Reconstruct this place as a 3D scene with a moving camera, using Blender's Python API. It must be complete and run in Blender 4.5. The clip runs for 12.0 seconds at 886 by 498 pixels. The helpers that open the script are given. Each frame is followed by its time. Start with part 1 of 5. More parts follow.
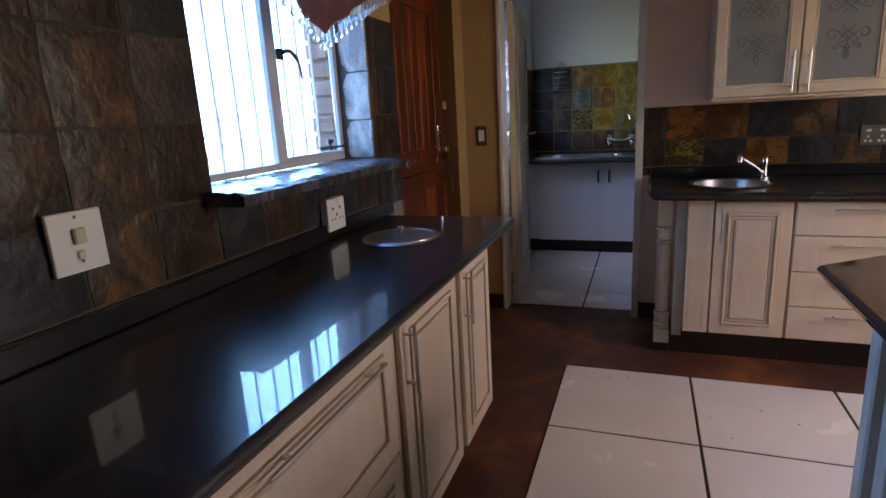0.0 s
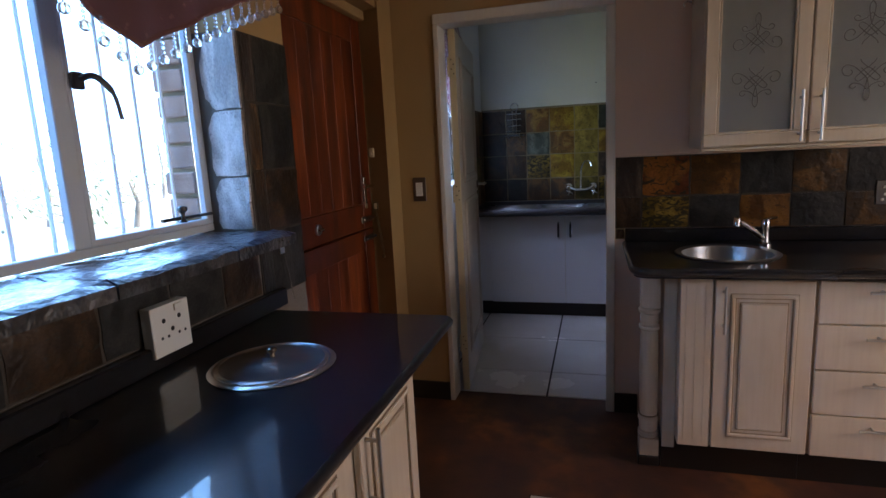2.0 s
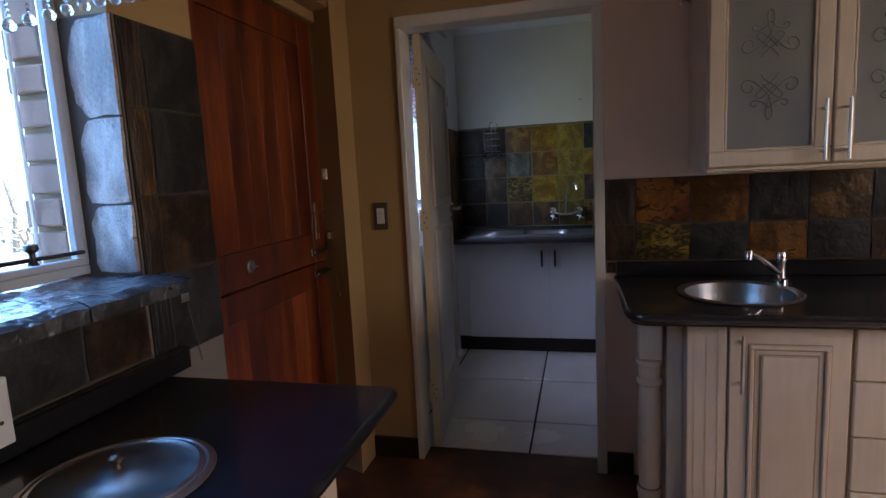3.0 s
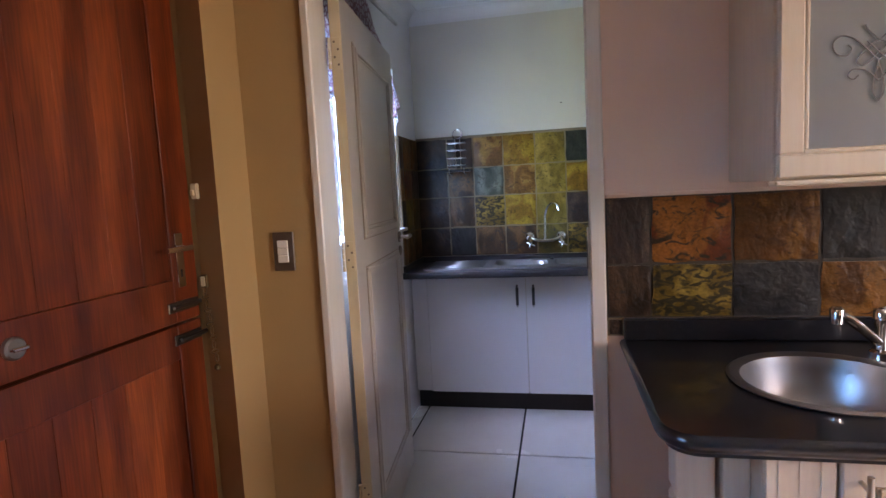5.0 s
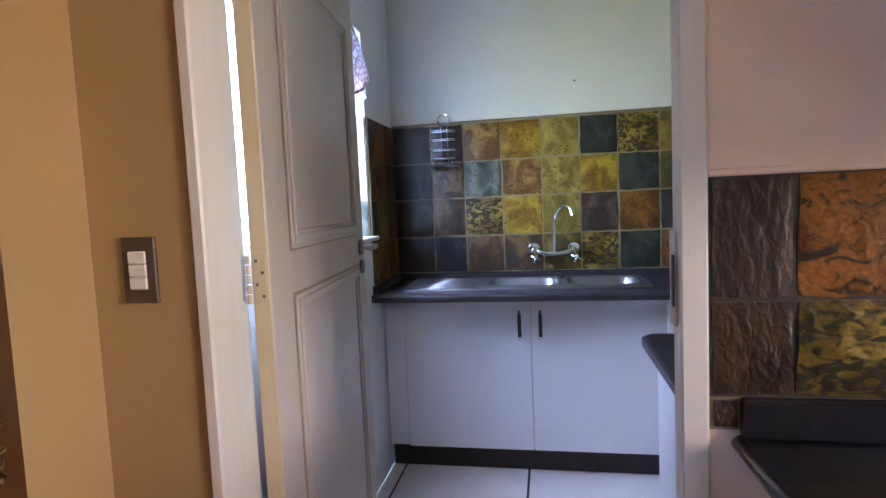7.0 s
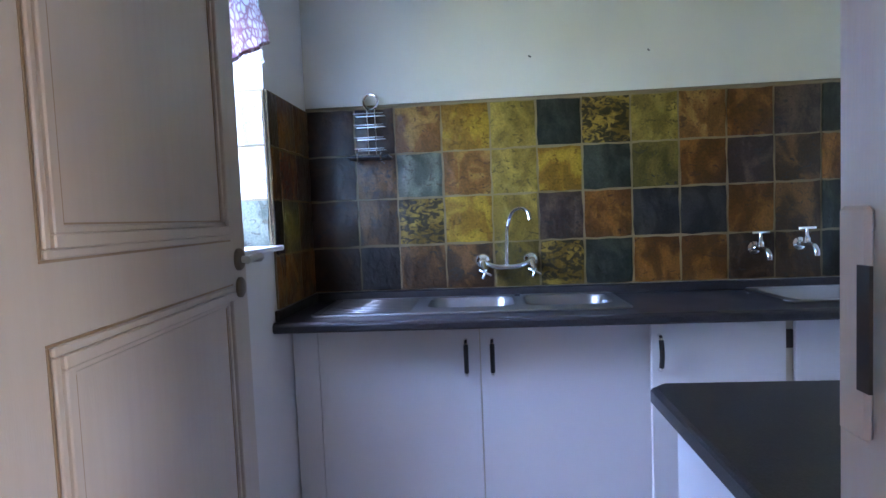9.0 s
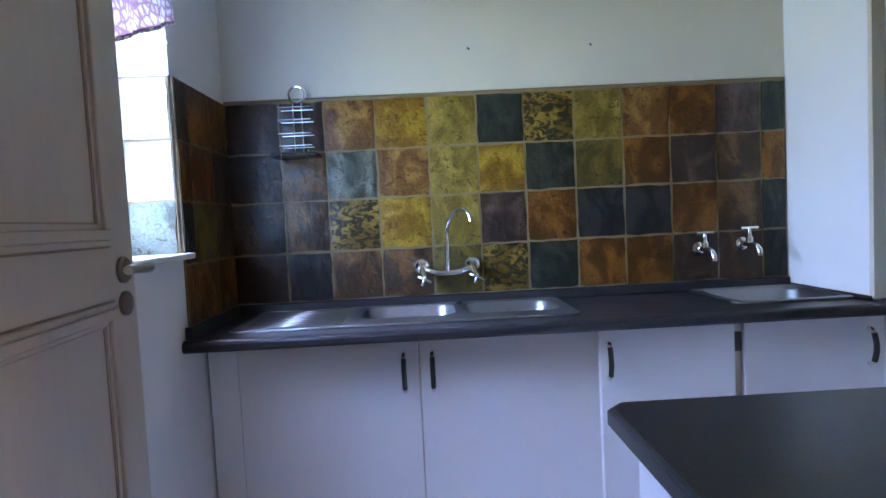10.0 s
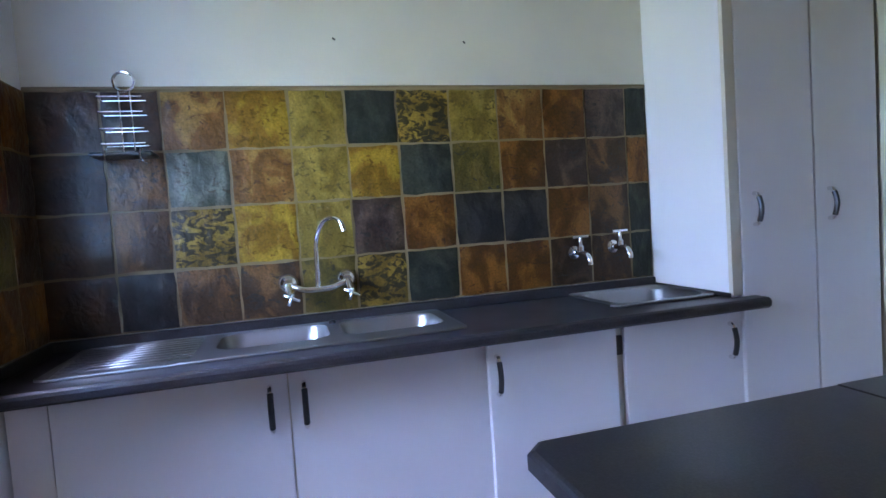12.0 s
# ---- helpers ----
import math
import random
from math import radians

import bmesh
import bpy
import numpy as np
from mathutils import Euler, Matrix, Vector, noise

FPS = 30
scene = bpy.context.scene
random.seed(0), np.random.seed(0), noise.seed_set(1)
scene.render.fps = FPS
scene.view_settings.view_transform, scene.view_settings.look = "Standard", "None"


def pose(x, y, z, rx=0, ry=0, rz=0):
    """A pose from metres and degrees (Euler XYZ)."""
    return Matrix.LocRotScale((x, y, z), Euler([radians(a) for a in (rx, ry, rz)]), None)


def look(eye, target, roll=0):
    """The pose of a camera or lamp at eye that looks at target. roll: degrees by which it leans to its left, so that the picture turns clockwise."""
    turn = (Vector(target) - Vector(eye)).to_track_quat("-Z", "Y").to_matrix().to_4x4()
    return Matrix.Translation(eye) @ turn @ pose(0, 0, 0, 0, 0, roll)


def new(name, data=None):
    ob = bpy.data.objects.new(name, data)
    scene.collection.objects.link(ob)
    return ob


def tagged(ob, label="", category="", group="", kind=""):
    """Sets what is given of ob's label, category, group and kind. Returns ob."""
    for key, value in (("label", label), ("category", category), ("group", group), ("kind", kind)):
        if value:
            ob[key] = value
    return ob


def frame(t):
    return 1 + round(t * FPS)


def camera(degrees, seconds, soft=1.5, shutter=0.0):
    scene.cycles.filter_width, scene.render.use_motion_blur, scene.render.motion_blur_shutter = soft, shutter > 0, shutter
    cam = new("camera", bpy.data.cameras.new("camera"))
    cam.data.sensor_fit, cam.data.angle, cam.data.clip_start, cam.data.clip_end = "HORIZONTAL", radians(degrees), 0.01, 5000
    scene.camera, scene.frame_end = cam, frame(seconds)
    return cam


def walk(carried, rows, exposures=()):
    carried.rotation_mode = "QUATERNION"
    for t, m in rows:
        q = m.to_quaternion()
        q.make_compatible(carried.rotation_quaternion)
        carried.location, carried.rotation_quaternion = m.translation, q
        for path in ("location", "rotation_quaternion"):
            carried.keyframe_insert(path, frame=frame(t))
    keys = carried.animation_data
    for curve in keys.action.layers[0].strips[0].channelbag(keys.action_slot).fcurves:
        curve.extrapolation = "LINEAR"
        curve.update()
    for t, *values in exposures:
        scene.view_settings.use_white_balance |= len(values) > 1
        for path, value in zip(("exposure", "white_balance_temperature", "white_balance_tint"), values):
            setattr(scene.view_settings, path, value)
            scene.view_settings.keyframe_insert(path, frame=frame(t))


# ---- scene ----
cam = camera(77.5, 12.0)
PATH = [
    (0, (0.506, 3.241, 1.331), (-0.174, 5.062, 0.859), -3.2),
    (0.5, (0.473, 3.424, 1.353), (-0.14, 5.268, 0.878), -3.2),
    (1, (0.471, 3.597, 1.362), (-0.119, 5.455, 0.917), -3.3),
    (1.5, (0.443, 3.79, 1.369), (-0.124, 5.664, 0.959), -3.1),
    (2, (0.4, 3.976, 1.371), (-0.135, 5.873, 1.027), -2.9),
    (2.5, (0.392, 4.173, 1.357), (-0.122, 6.082, 1.056), -3.0),
    (3, (0.394, 4.378, 1.36), (-0.094, 6.3, 1.093), -2.9),
    (5, (0.359, 5.161, 1.344), (-0.051, 7.108, 1.143), -3.0),
    (5.5, (0.34, 5.349, 1.339), (-0.062, 7.298, 1.142), -3.0),
    (6, (0.298, 5.545, 1.333), (-0.092, 7.499, 1.15), -2.9),
    (6.5, (0.271, 5.719, 1.312), (-0.11, 7.675, 1.136), -2.8),
    (8.5, (0.197, 6.298, 1.211), (-0.056, 8.281, 1.113), -2.1),
    (9, (0.201, 6.423, 1.229), (0.042, 8.413, 1.113), -2.4),
    (9.5, (0.204, 6.52, 1.224), (0.146, 8.516, 1.115), -2.6),
    (10, (0.222, 6.584, 1.214), (0.264, 8.581, 1.111), -2.9),
    (10.5, (0.223, 6.649, 1.212), (0.362, 8.641, 1.105), -3.1),
    (11, (0.215, 6.701, 1.218), (0.479, 8.68, 1.107), -3.3),
    (11.5, (0.207, 6.74, 1.224), (0.592, 8.7, 1.114), -3.6),
    (12, (0.205, 6.772, 1.225), (0.731, 8.699, 1.113), -4.0),
]
EXPOSURES = [(0.0, 2.55, 6050, 11), (1.5, 2.4, 6050, 10), (2.5, 2.1, 6050, 10), (3.2, 2.3, 6050, 11), (4.8, 3.62, 6100, 15), (5.5, 3.93, 6050, 15), (6.5, 4.2, 5950, 13), (8.5, 4.08, 5450, 11), (12.0, 4.14, 5500, 13)]
walk(cam, [(t, look(eye, target, roll)) for t, eye, target, roll in PATH], EXPOSURES)

# ---- world, sun, daylight ----
world = bpy.data.worlds.new("sky")
scene.world = world
world.use_nodes = True
wn = world.node_tree
sky = wn.nodes.new("ShaderNodeTexSky")
sky.sky_type, sky.sun_disc, sky.sun_elevation, sky.sun_rotation = "NISHITA", False, radians(52), radians(60)
sky.dust_density, sky.ozone_density = 0.2, 4.0
wn.links.new(sky.outputs[0], wn.nodes["Background"].inputs[0])
wn.nodes["Background"].inputs[1].default_value = 0.15
sun_data = bpy.data.lights.new("sun", "SUN")
sun_data.energy, sun_data.angle, sun_data.color = 5.0, radians(0.5), (1.0, 0.95, 0.86)
sun = new("sun", sun_data)
sun.matrix_world = look((6, 3, 12), (0, 0, 0))


def window_light(name, place, target, wide, high, watts, tint, spread):
    """Daylight of the sky, standing in the opening of a window, seen or added."""
    data = bpy.data.lights.new(name, "AREA")
    data.shape, data.size, data.size_y, data.energy, data.color, data.spread = "RECTANGLE", wide, high, watts, tint, radians(spread)
    new(name, data).matrix_world = look(place, target)


window_light("daylight_scullery_sky", (-0.86, 7.82, 1.66), (0.5, 8.0, 0.15), 0.85, 0.75, 1.3, (0.80, 0.75, 1.0), 112)
window_light("daylight_scullery_lawn", (-0.86, 7.82, 1.35), (1.2, 8.5, 1.85), 0.85, 0.35, 0.30, (0.95, 1.0, 0.50), 100)
# Added fill from the unseen east side, to brighten floor and base units.
window_light("fill_light_east_added", (3.45, 5.1, 1.58), (1.9, 5.1, 0.35), 1.05, 0.9, 4.3, (1.0, 0.69, 0.47), 130)
window_light("daylight_kitchen_sky", (-1.25, 5.05, 1.62), (0.3, 5.05, 0.4), 2.2, 1.1, 3.0, (0.06, 0.32, 1.0), 70)


# ---- materials ----
def nodes_of(name, rough=0.5, metal=0.0, base=(0.5, 0.5, 0.5)):
    m = bpy.data.materials.new(name)
    m.use_nodes = True
    t = m.node_tree
    b = t.nodes["Principled BSDF"]
    b.inputs["Roughness"].default_value, b.inputs["Metallic"].default_value = rough, metal
    b.inputs["Base Color"].default_value = (*base, 1)
    return m, t, b


def tex(t, scale, detail=4.0, stretch=(1, 1, 1), kind="ShaderNodeTexNoise", shift=False):
    """A texture in metres; shift moves it by the object's random number so that alike pieces differ."""
    co = t.nodes.new("ShaderNodeNewGeometry") if not shift else t.nodes.new("ShaderNodeTexCoord")
    out = co.outputs["Position"] if not shift else co.outputs["Object"]
    mp = t.nodes.new("ShaderNodeMapping")
    mp.inputs["Scale"].default_value = tuple((0.2 if shift else 1.0) * q for q in stretch)
    t.links.new(out, mp.inputs["Vector"])
    if shift:
        info = t.nodes.new("ShaderNodeObjectInfo")
        mul = t.nodes.new("ShaderNodeMath")
        mul.operation = "MULTIPLY"
        mul.inputs[1].default_value = 37.0
        t.links.new(info.outputs["Random"], mul.inputs[0])
        t.links.new(mul.outputs[0], mp.inputs["Location"])
    n = t.nodes.new(kind)
    n.inputs["Scale"].default_value = scale
    if "Detail" in n.inputs:
        n.inputs["Detail"].default_value = detail
    t.links.new(mp.outputs[0], n.inputs["Vector"])
    return n


def ramp(t, source, stops):
    r = t.nodes.new("ShaderNodeValToRGB")
    while len(r.color_ramp.elements) < len(stops):
        r.color_ramp.elements.new(0.5)
    for e, (p, c) in zip(r.color_ramp.elements, stops):
        e.position, e.color = p, (*c, 1)
    t.links.new(source, r.inputs[0])
    return r


def mix(t, fac, a, b, kind="MIX"):
    m = t.nodes.new("ShaderNodeMix")
    m.data_type, m.blend_type = "RGBA", kind
    for socket, v in ((m.inputs[0], fac), (m.inputs[6], a), (m.inputs[7], b)):
        if hasattr(v, "is_linked"):
            t.links.new(v, socket)
        elif isinstance(v, tuple):
            socket.default_value = (*v, 1)
        else:
            socket.default_value = v
    return m.outputs[2]


def bump(t, b, height, strength, distance=0.01):
    n = t.nodes.new("ShaderNodeBump")
    n.inputs["Strength"].default_value, n.inputs["Distance"].default_value = strength, distance
    t.links.new(height, n.inputs["Height"])
    t.links.new(n.outputs[0], b.inputs["Normal"])


def rough_from(t, b, source, low, high):
    r = t.nodes.new("ShaderNodeMapRange")
    r.inputs["To Min"].default_value, r.inputs["To Max"].default_value = low, high
    t.links.new(source, r.inputs["Value"])
    t.links.new(r.outputs[0], b.inputs["Roughness"])


def plaster(name, colour, spread=0.06, rough=0.6, relief=0.12):
    m, t, b = nodes_of(name, rough)
    big, fine = tex(t, 1.7, 3), tex(t, 90, 3)
    dark = tuple(c * (1 - spread * 2) for c in colour)
    c = ramp(t, big.outputs[0], [(0.3, dark), (0.7, colour)])
    t.links.new(c.outputs[0], b.inputs["Base Color"])
    bump(t, b, fine.outputs[0], relief, 0.004)
    return m


def slate(name, a, c, d=(0.03, 0.028, 0.025), mottle=0.5, rough=0.36, rust=0.3, k=1.0, relief=0.009):
    """Riven slate, sealed: cloudy colour, dark flakes, rusty veins, and a cleft relief under a thin gloss."""
    m, t, b = nodes_of(name, rough)
    big, mid, fine = tex(t, 8 * k, 4, (1, 1, 0.7), shift=True), tex(t, 24 * k, 6, (1, 1, 1.5), shift=True), tex(t, 130 * k, 4, shift=True)
    cleft = tex(t, 7.5 * k, 5, (1.0, 1.0, 0.6), shift=True)
    cleft.noise_type = "RIDGED_MULTIFRACTAL"
    big.inputs["Distortion"].default_value, mid.inputs["Distortion"].default_value, cleft.inputs["Distortion"].default_value = 0.9, 1.3, 0.7
    base = ramp(t, big.outputs[0], [(0.38, tuple(0.72 * v for v in a)), (0.48, a), (0.56, c), (0.66, tuple(1.3 * v for v in c))])
    spots = ramp(t, mid.outputs[0], [(mottle - 0.07, (0.05, 0.05, 0.05)), (mottle + 0.04, (1, 1, 1))])
    col = mix(t, spots.outputs[0], d, base.outputs[0])
    vein = ramp(t, cleft.outputs[0], [(0.25, (0, 0, 0)), (0.75, (rust, rust, rust))])
    col = mix(t, vein.outputs[0], col, tuple(0.45 * p + 0.55 * q for p, q in zip(a, (0.10, 0.032, 0.006))))
    col = mix(t, 0.24, col, ramp(t, fine.outputs[0], [(0.3, (0.0, 0.0, 0.0)), (0.7, (1, 0.9, 0.75))]).outputs[0], "OVERLAY")
    t.links.new(col, b.inputs["Base Color"])
    rough_from(t, b, mid.outputs[0], rough - 0.1, rough + 0.16)
    b.inputs["Coat Weight"].default_value, b.inputs["Coat Roughness"].default_value = 0.2, 0.22
    b.inputs["Specular IOR Level"].default_value = 0.3
    ripple = tex(t, 34 * k, 2, (1.0, 1.0, 0.8), shift=True)
    ripple.inputs["Distortion"].default_value = 0.35
    height = mix(t, 0.5, mix(t, 0.25, big.outputs[0], cleft.outputs[0]), ripple.outputs[0])
    bump(t, b, height, 1.0, relief)
    return m


SLATE = {
    "K": slate("slate_dark_brown", (0.026, 0.014, 0.007), (0.050, 0.027, 0.013), mottle=0.38),
    "B": slate("slate_brown", (0.056, 0.032, 0.015), (0.113, 0.060, 0.021), mottle=0.4),
    "R": slate("slate_rust", (0.092, 0.036, 0.006), (0.160, 0.070, 0.011), (0.049, 0.020, 0.010), 0.38),
    "H": slate("slate_red_rust", (0.115, 0.026, 0.005), (0.190, 0.070, 0.010), (0.023, 0.018, 0.013), 0.43),
    "T": slate("slate_tan", (0.164, 0.077, 0.018), (0.242, 0.145, 0.038), (0.073, 0.034, 0.015), 0.38),
    "Y": slate("slate_yellow", (0.200, 0.110, 0.010), (0.270, 0.180, 0.016), (0.099, 0.050, 0.003), 0.40),
    "O": slate("slate_ochre", (0.176, 0.127, 0.021), (0.231, 0.172, 0.036), (0.079, 0.060, 0.016), 0.39),
    "M": slate("slate_mottled", (0.138, 0.089, 0.011), (0.217, 0.149, 0.023), (0.023, 0.019, 0.011), 0.52),
    "V": slate("slate_olive", (0.087, 0.068, 0.014), (0.127, 0.098, 0.020), mottle=0.37),
    "G": slate("slate_dark_green", (0.018, 0.022, 0.016), (0.032, 0.036, 0.025), mottle=0.35, rough=0.5, rust=0.06),
    "C": slate("slate_charcoal", (0.016, 0.015, 0.014), (0.028, 0.026, 0.024), mottle=0.3, rough=0.5, rust=0.06),
    "E": slate("slate_grey_green", (0.072, 0.082, 0.062), (0.123, 0.133, 0.104), (0.054, 0.044, 0.025), 0.38, rust=0.06),
    "P": slate("slate_purple", (0.042, 0.027, 0.021), (0.066, 0.045, 0.034), mottle=0.4),
    # Pale grey stone, raised further to carry the skylight on the reveals.
    "L": slate("slate_pale_grey_skylit", (0.44, 0.39, 0.37), (0.60, 0.55, 0.53), (0.32, 0.26, 0.24), 0.36, rust=0.06),
}
GROUT_DARK = plaster("grout_dark", (0.07, 0.055, 0.042), 0.2, 0.85, 0.3)
GROUT = plaster("grout_brown", (0.25, 0.19, 0.105), 0.15, 0.85, 0.3)
MORTAR = plaster("mortar_grey_brown", (0.22, 0.19, 0.16), 0.2, 0.9, 0.4)
WALL_TAN = plaster("paint_tan", (0.43, 0.28, 0.115))
WALL_PINK = plaster("paint_pink_beige", (0.80, 0.59, 0.44))
WALL_CREAM = plaster("paint_cream", (0.70, 0.67, 0.56))
WALL_WHITE = plaster("paint_white", (0.78, 0.77, 0.76))
CEILING = plaster("ceiling_white", (0.80, 0.79, 0.76))
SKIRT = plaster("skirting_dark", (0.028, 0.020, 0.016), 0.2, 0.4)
BRICK = plaster("brick_red", (0.40, 0.26, 0.20), 0.25, 0.85, 0.4)


def painted_wood(name, colour, streak, rough=0.38, amount=0.5):
    m, t, b = nodes_of(name, rough)
    grain, stain, fine = tex(t, 14, 6, (5, 5, 0.35)), tex(t, 3, 5), tex(t, 160, 2, (3, 3, 0.3))
    g = ramp(t, grain.outputs[0], [(0.42, (0, 0, 0)), (0.75, (1, 1, 1))])
    s = ramp(t, stain.outputs[0], [(0.4, (0, 0, 0)), (0.8, (amount, amount, amount))])
    col = mix(t, s.outputs[0], mix(t, g.outputs[0], colour, tuple(0.78 * p + 0.22 * q for p, q in zip(colour, streak))), streak)
    t.links.new(col, b.inputs["Base Color"])
    rough_from(t, b, stain.outputs[0], rough - 0.08, rough + 0.14)
    bump(t, b, fine.outputs[0], 0.12, 0.003)
    return m


CREAM_WOOD = painted_wood("antique_cream_wood", (0.66, 0.55, 0.41), (0.45, 0.33, 0.20), amount=0.55)
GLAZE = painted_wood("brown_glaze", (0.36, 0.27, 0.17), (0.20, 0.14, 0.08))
DOOR_PAINT = painted_wood("old_cream_gloss", (0.55, 0.49, 0.42), (0.44, 0.37, 0.29), 0.35, 0.3)
FRAME_PAINT = painted_wood("frame_cream_gloss", (0.72, 0.68, 0.60), (0.55, 0.46, 0.34), 0.3, 0.3)
FRAME_YELLOW = painted_wood("frame_yellowed_gloss", (0.66, 0.56, 0.36), (0.50, 0.38, 0.20), 0.35, 0.3)
MELAMINE = plaster("white_melamine", (0.80, 0.80, 0.82), 0.02, 0.32, 0.03)
MELAMINE_EDGE = plaster("yellowed_edge", (0.66, 0.62, 0.52), 0.05, 0.4, 0.03)

BROWN_WOOD, t, b = nodes_of("red_brown_door_wood", 0.36)
w1, w2, w3 = tex(t, 5, 6, (2.6, 2.6, 0.4)), tex(t, 60, 4, (3, 3, 0.12)), tex(t, 2.2, 2)
c = ramp(t, w1.outputs[0], [(0.3, (0.065, 0.011, 0.004)), (0.5, (0.155, 0.030, 0.007)), (0.72, (0.30, 0.070, 0.014))])
c = mix(t, 0.35, c.outputs[0], ramp(t, w2.outputs[0], [(0.35, (0.2, 0.15, 0.1)), (0.65, (0.8, 0.75, 0.7))]).outputs[0], "OVERLAY")
info = t.nodes.new("ShaderNodeObjectInfo")
c = mix(t, 1.0, c, ramp(t, info.outputs["Random"], [(0.0, (0.55, 0.5, 0.5)), (1.0, (1.0, 1.0, 1.0))]).outputs[0], "MULTIPLY")
t.links.new(c, b.inputs["Base Color"])
rough_from(t, b, w1.outputs[0], 0.28, 0.48)
bump(t, b, w2.outputs[0], 0.15, 0.003)

GRANITE, t, b = nodes_of("black_granite", 0.3)
b.inputs["Coat Weight"].default_value, b.inputs["Coat Roughness"].default_value = 0.85, 0.015
b.inputs["Specular IOR Level"].default_value = 0.35
g1, g2, g3 = tex(t, 420, 2, kind="ShaderNodeTexVoronoi"), tex(t, 60, 5), tex(t, 3, 3)
c = ramp(t, g1.outputs[0], [(0.0, (0.05, 0.05, 0.055)), (0.16, (0.012, 0.012, 0.014)), (1.0, (0.006, 0.006, 0.008))])
t.links.new(mix(t, ramp(t, g2.outputs[0], [(0.5, (0, 0, 0)), (0.8, (0.3, 0.3, 0.3))]).outputs[0], c.outputs[0], (0.03, 0.03, 0.034)), b.inputs["Base Color"])
rough_from(t, b, g3.outputs[0], 0.24, 0.36)
POSTFORM, t, b = nodes_of("dark_laminate_top", 0.3)
g1, g3 = tex(t, 300, 3), tex(t, 4, 4)
t.links.new(ramp(t, g1.outputs[0], [(0.4, (0.020, 0.019, 0.021)), (0.7, (0.040, 0.038, 0.042))]).outputs[0], b.inputs["Base Color"])
rough_from(t, b, g3.outputs[0], 0.24, 0.42)
bump(t, b, g1.outputs[0], 0.06, 0.002)

STEEL, t, b = nodes_of("brushed_steel", 0.3, 1.0, (0.36, 0.36, 0.36))
g1 = tex(t, 40, 4, (1, 30, 30))
rough_from(t, b, g1.outputs[0], 0.26, 0.46)
LID_STEEL = nodes_of("polished_lid_steel", 0.3, 1.0, (0.66, 0.62, 0.58))[0]
CHROME = nodes_of("chrome", 0.08, 1.0, (0.8, 0.8, 0.8))[0]
BRUSHED_NICKEL = nodes_of("nickel", 0.3, 1.0, (0.55, 0.53, 0.49))[0]
BRONZE = nodes_of("dull_bronze", 0.4, 1.0, (0.22, 0.18, 0.14))[0]
OLD_BRASS = nodes_of("old_brass", 0.5, 1.0, (0.16, 0.11, 0.05))[0]
BLACK_PLASTIC = nodes_of("black_plastic", 0.35, 0.0, (0.02, 0.02, 0.022))[0]
WHITE_PLASTIC = nodes_of("white_plastic", 0.35, 0.0, (0.78, 0.76, 0.70))[0]
CREAM_PLASTIC = nodes_of("aged_plastic", 0.35, 0.0, (0.62, 0.54, 0.36))[0]
PLATE_BROWN = nodes_of("brown_switch_plate", 0.4, 0.2, (0.10, 0.07, 0.05))[0]
PLATE_DARK = nodes_of("dark_metal_plate", 0.35, 0.6, (0.16, 0.15, 0.14))[0]
IRON = nodes_of("burglar_bar_paint", 0.5, 0.0, (0.62, 0.62, 0.62))[0]
FRAME_STEEL = plaster("window_frame_paint", (0.62, 0.64, 0.66), 0.05, 0.45)
DARK_METAL = nodes_of("dark_metal", 0.4, 0.9, (0.10, 0.09, 0.08))[0]

WHITE_TILE, t, b = nodes_of("white_floor_tile", 0.22)
g1, g2 = tex(t, 2.2, 5), tex(t, 50, 3)
c = ramp(t, g1.outputs[0], [(0.3, (0.70, 0.67, 0.63)), (0.75, (0.80, 0.78, 0.75))])
t.links.new(mix(t, ramp(t, g2.outputs[0], [(0.66, (0, 0, 0)), (0.8, (0.2, 0.2, 0.2))]).outputs[0], c.outputs[0], (0.4, 0.36, 0.3)), b.inputs["Base Color"])
rough_from(t, b, g1.outputs[0], 0.16, 0.34)
TILE_GROUT = plaster("floor_grout_dark", (0.03, 0.026, 0.022), 0.2, 0.9)

STAIN_FLOOR, t, b = nodes_of("stained_brown_floor", 0.4)
g1, g2, g3 = tex(t, 2.4, 6), tex(t, 7.5, 6), tex(t, 70, 3)
c = ramp(t, g1.outputs[0], [(0.3, (0.055, 0.026, 0.017)), (0.5, (0.12, 0.045, 0.022)), (0.66, (0.27, 0.10, 0.03))])
c = mix(t, ramp(t, g2.outputs[0], [(0.4, (0, 0, 0)), (0.62, (0.75, 0.75, 0.75))]).outputs[0], c.outputs[0], (0.06, 0.032, 0.026))
t.links.new(c, b.inputs["Base Color"])
rough_from(t, b, g2.outputs[0], 0.3, 0.55)
bump(t, b, g3.outputs[0], 0.15, 0.004)

GLASS, t, b = nodes_of("window_glass", 0.0, 0.0, (1, 1, 1))
b.inputs["Transmission Weight"].default_value, b.inputs["IOR"].default_value = 1.0, 1.45
FROST, t, b = nodes_of("frosted_glass", 0.42, 0.0, (0.62, 0.63, 0.60))
b.inputs["Transmission Weight"].default_value = 0.75
g1 = tex(t, 5, 2)
rough_from(t, b, g1.outputs[0], 0.36, 0.5)
ETCH = nodes_of("etched_line", 0.5, 0.0, (0.24, 0.23, 0.21))[0]
CRYSTAL, t, b = nodes_of("clear_bead", 0.02, 0.0, (0.95, 0.95, 0.95))
b.inputs["Transmission Weight"].default_value = 0.85

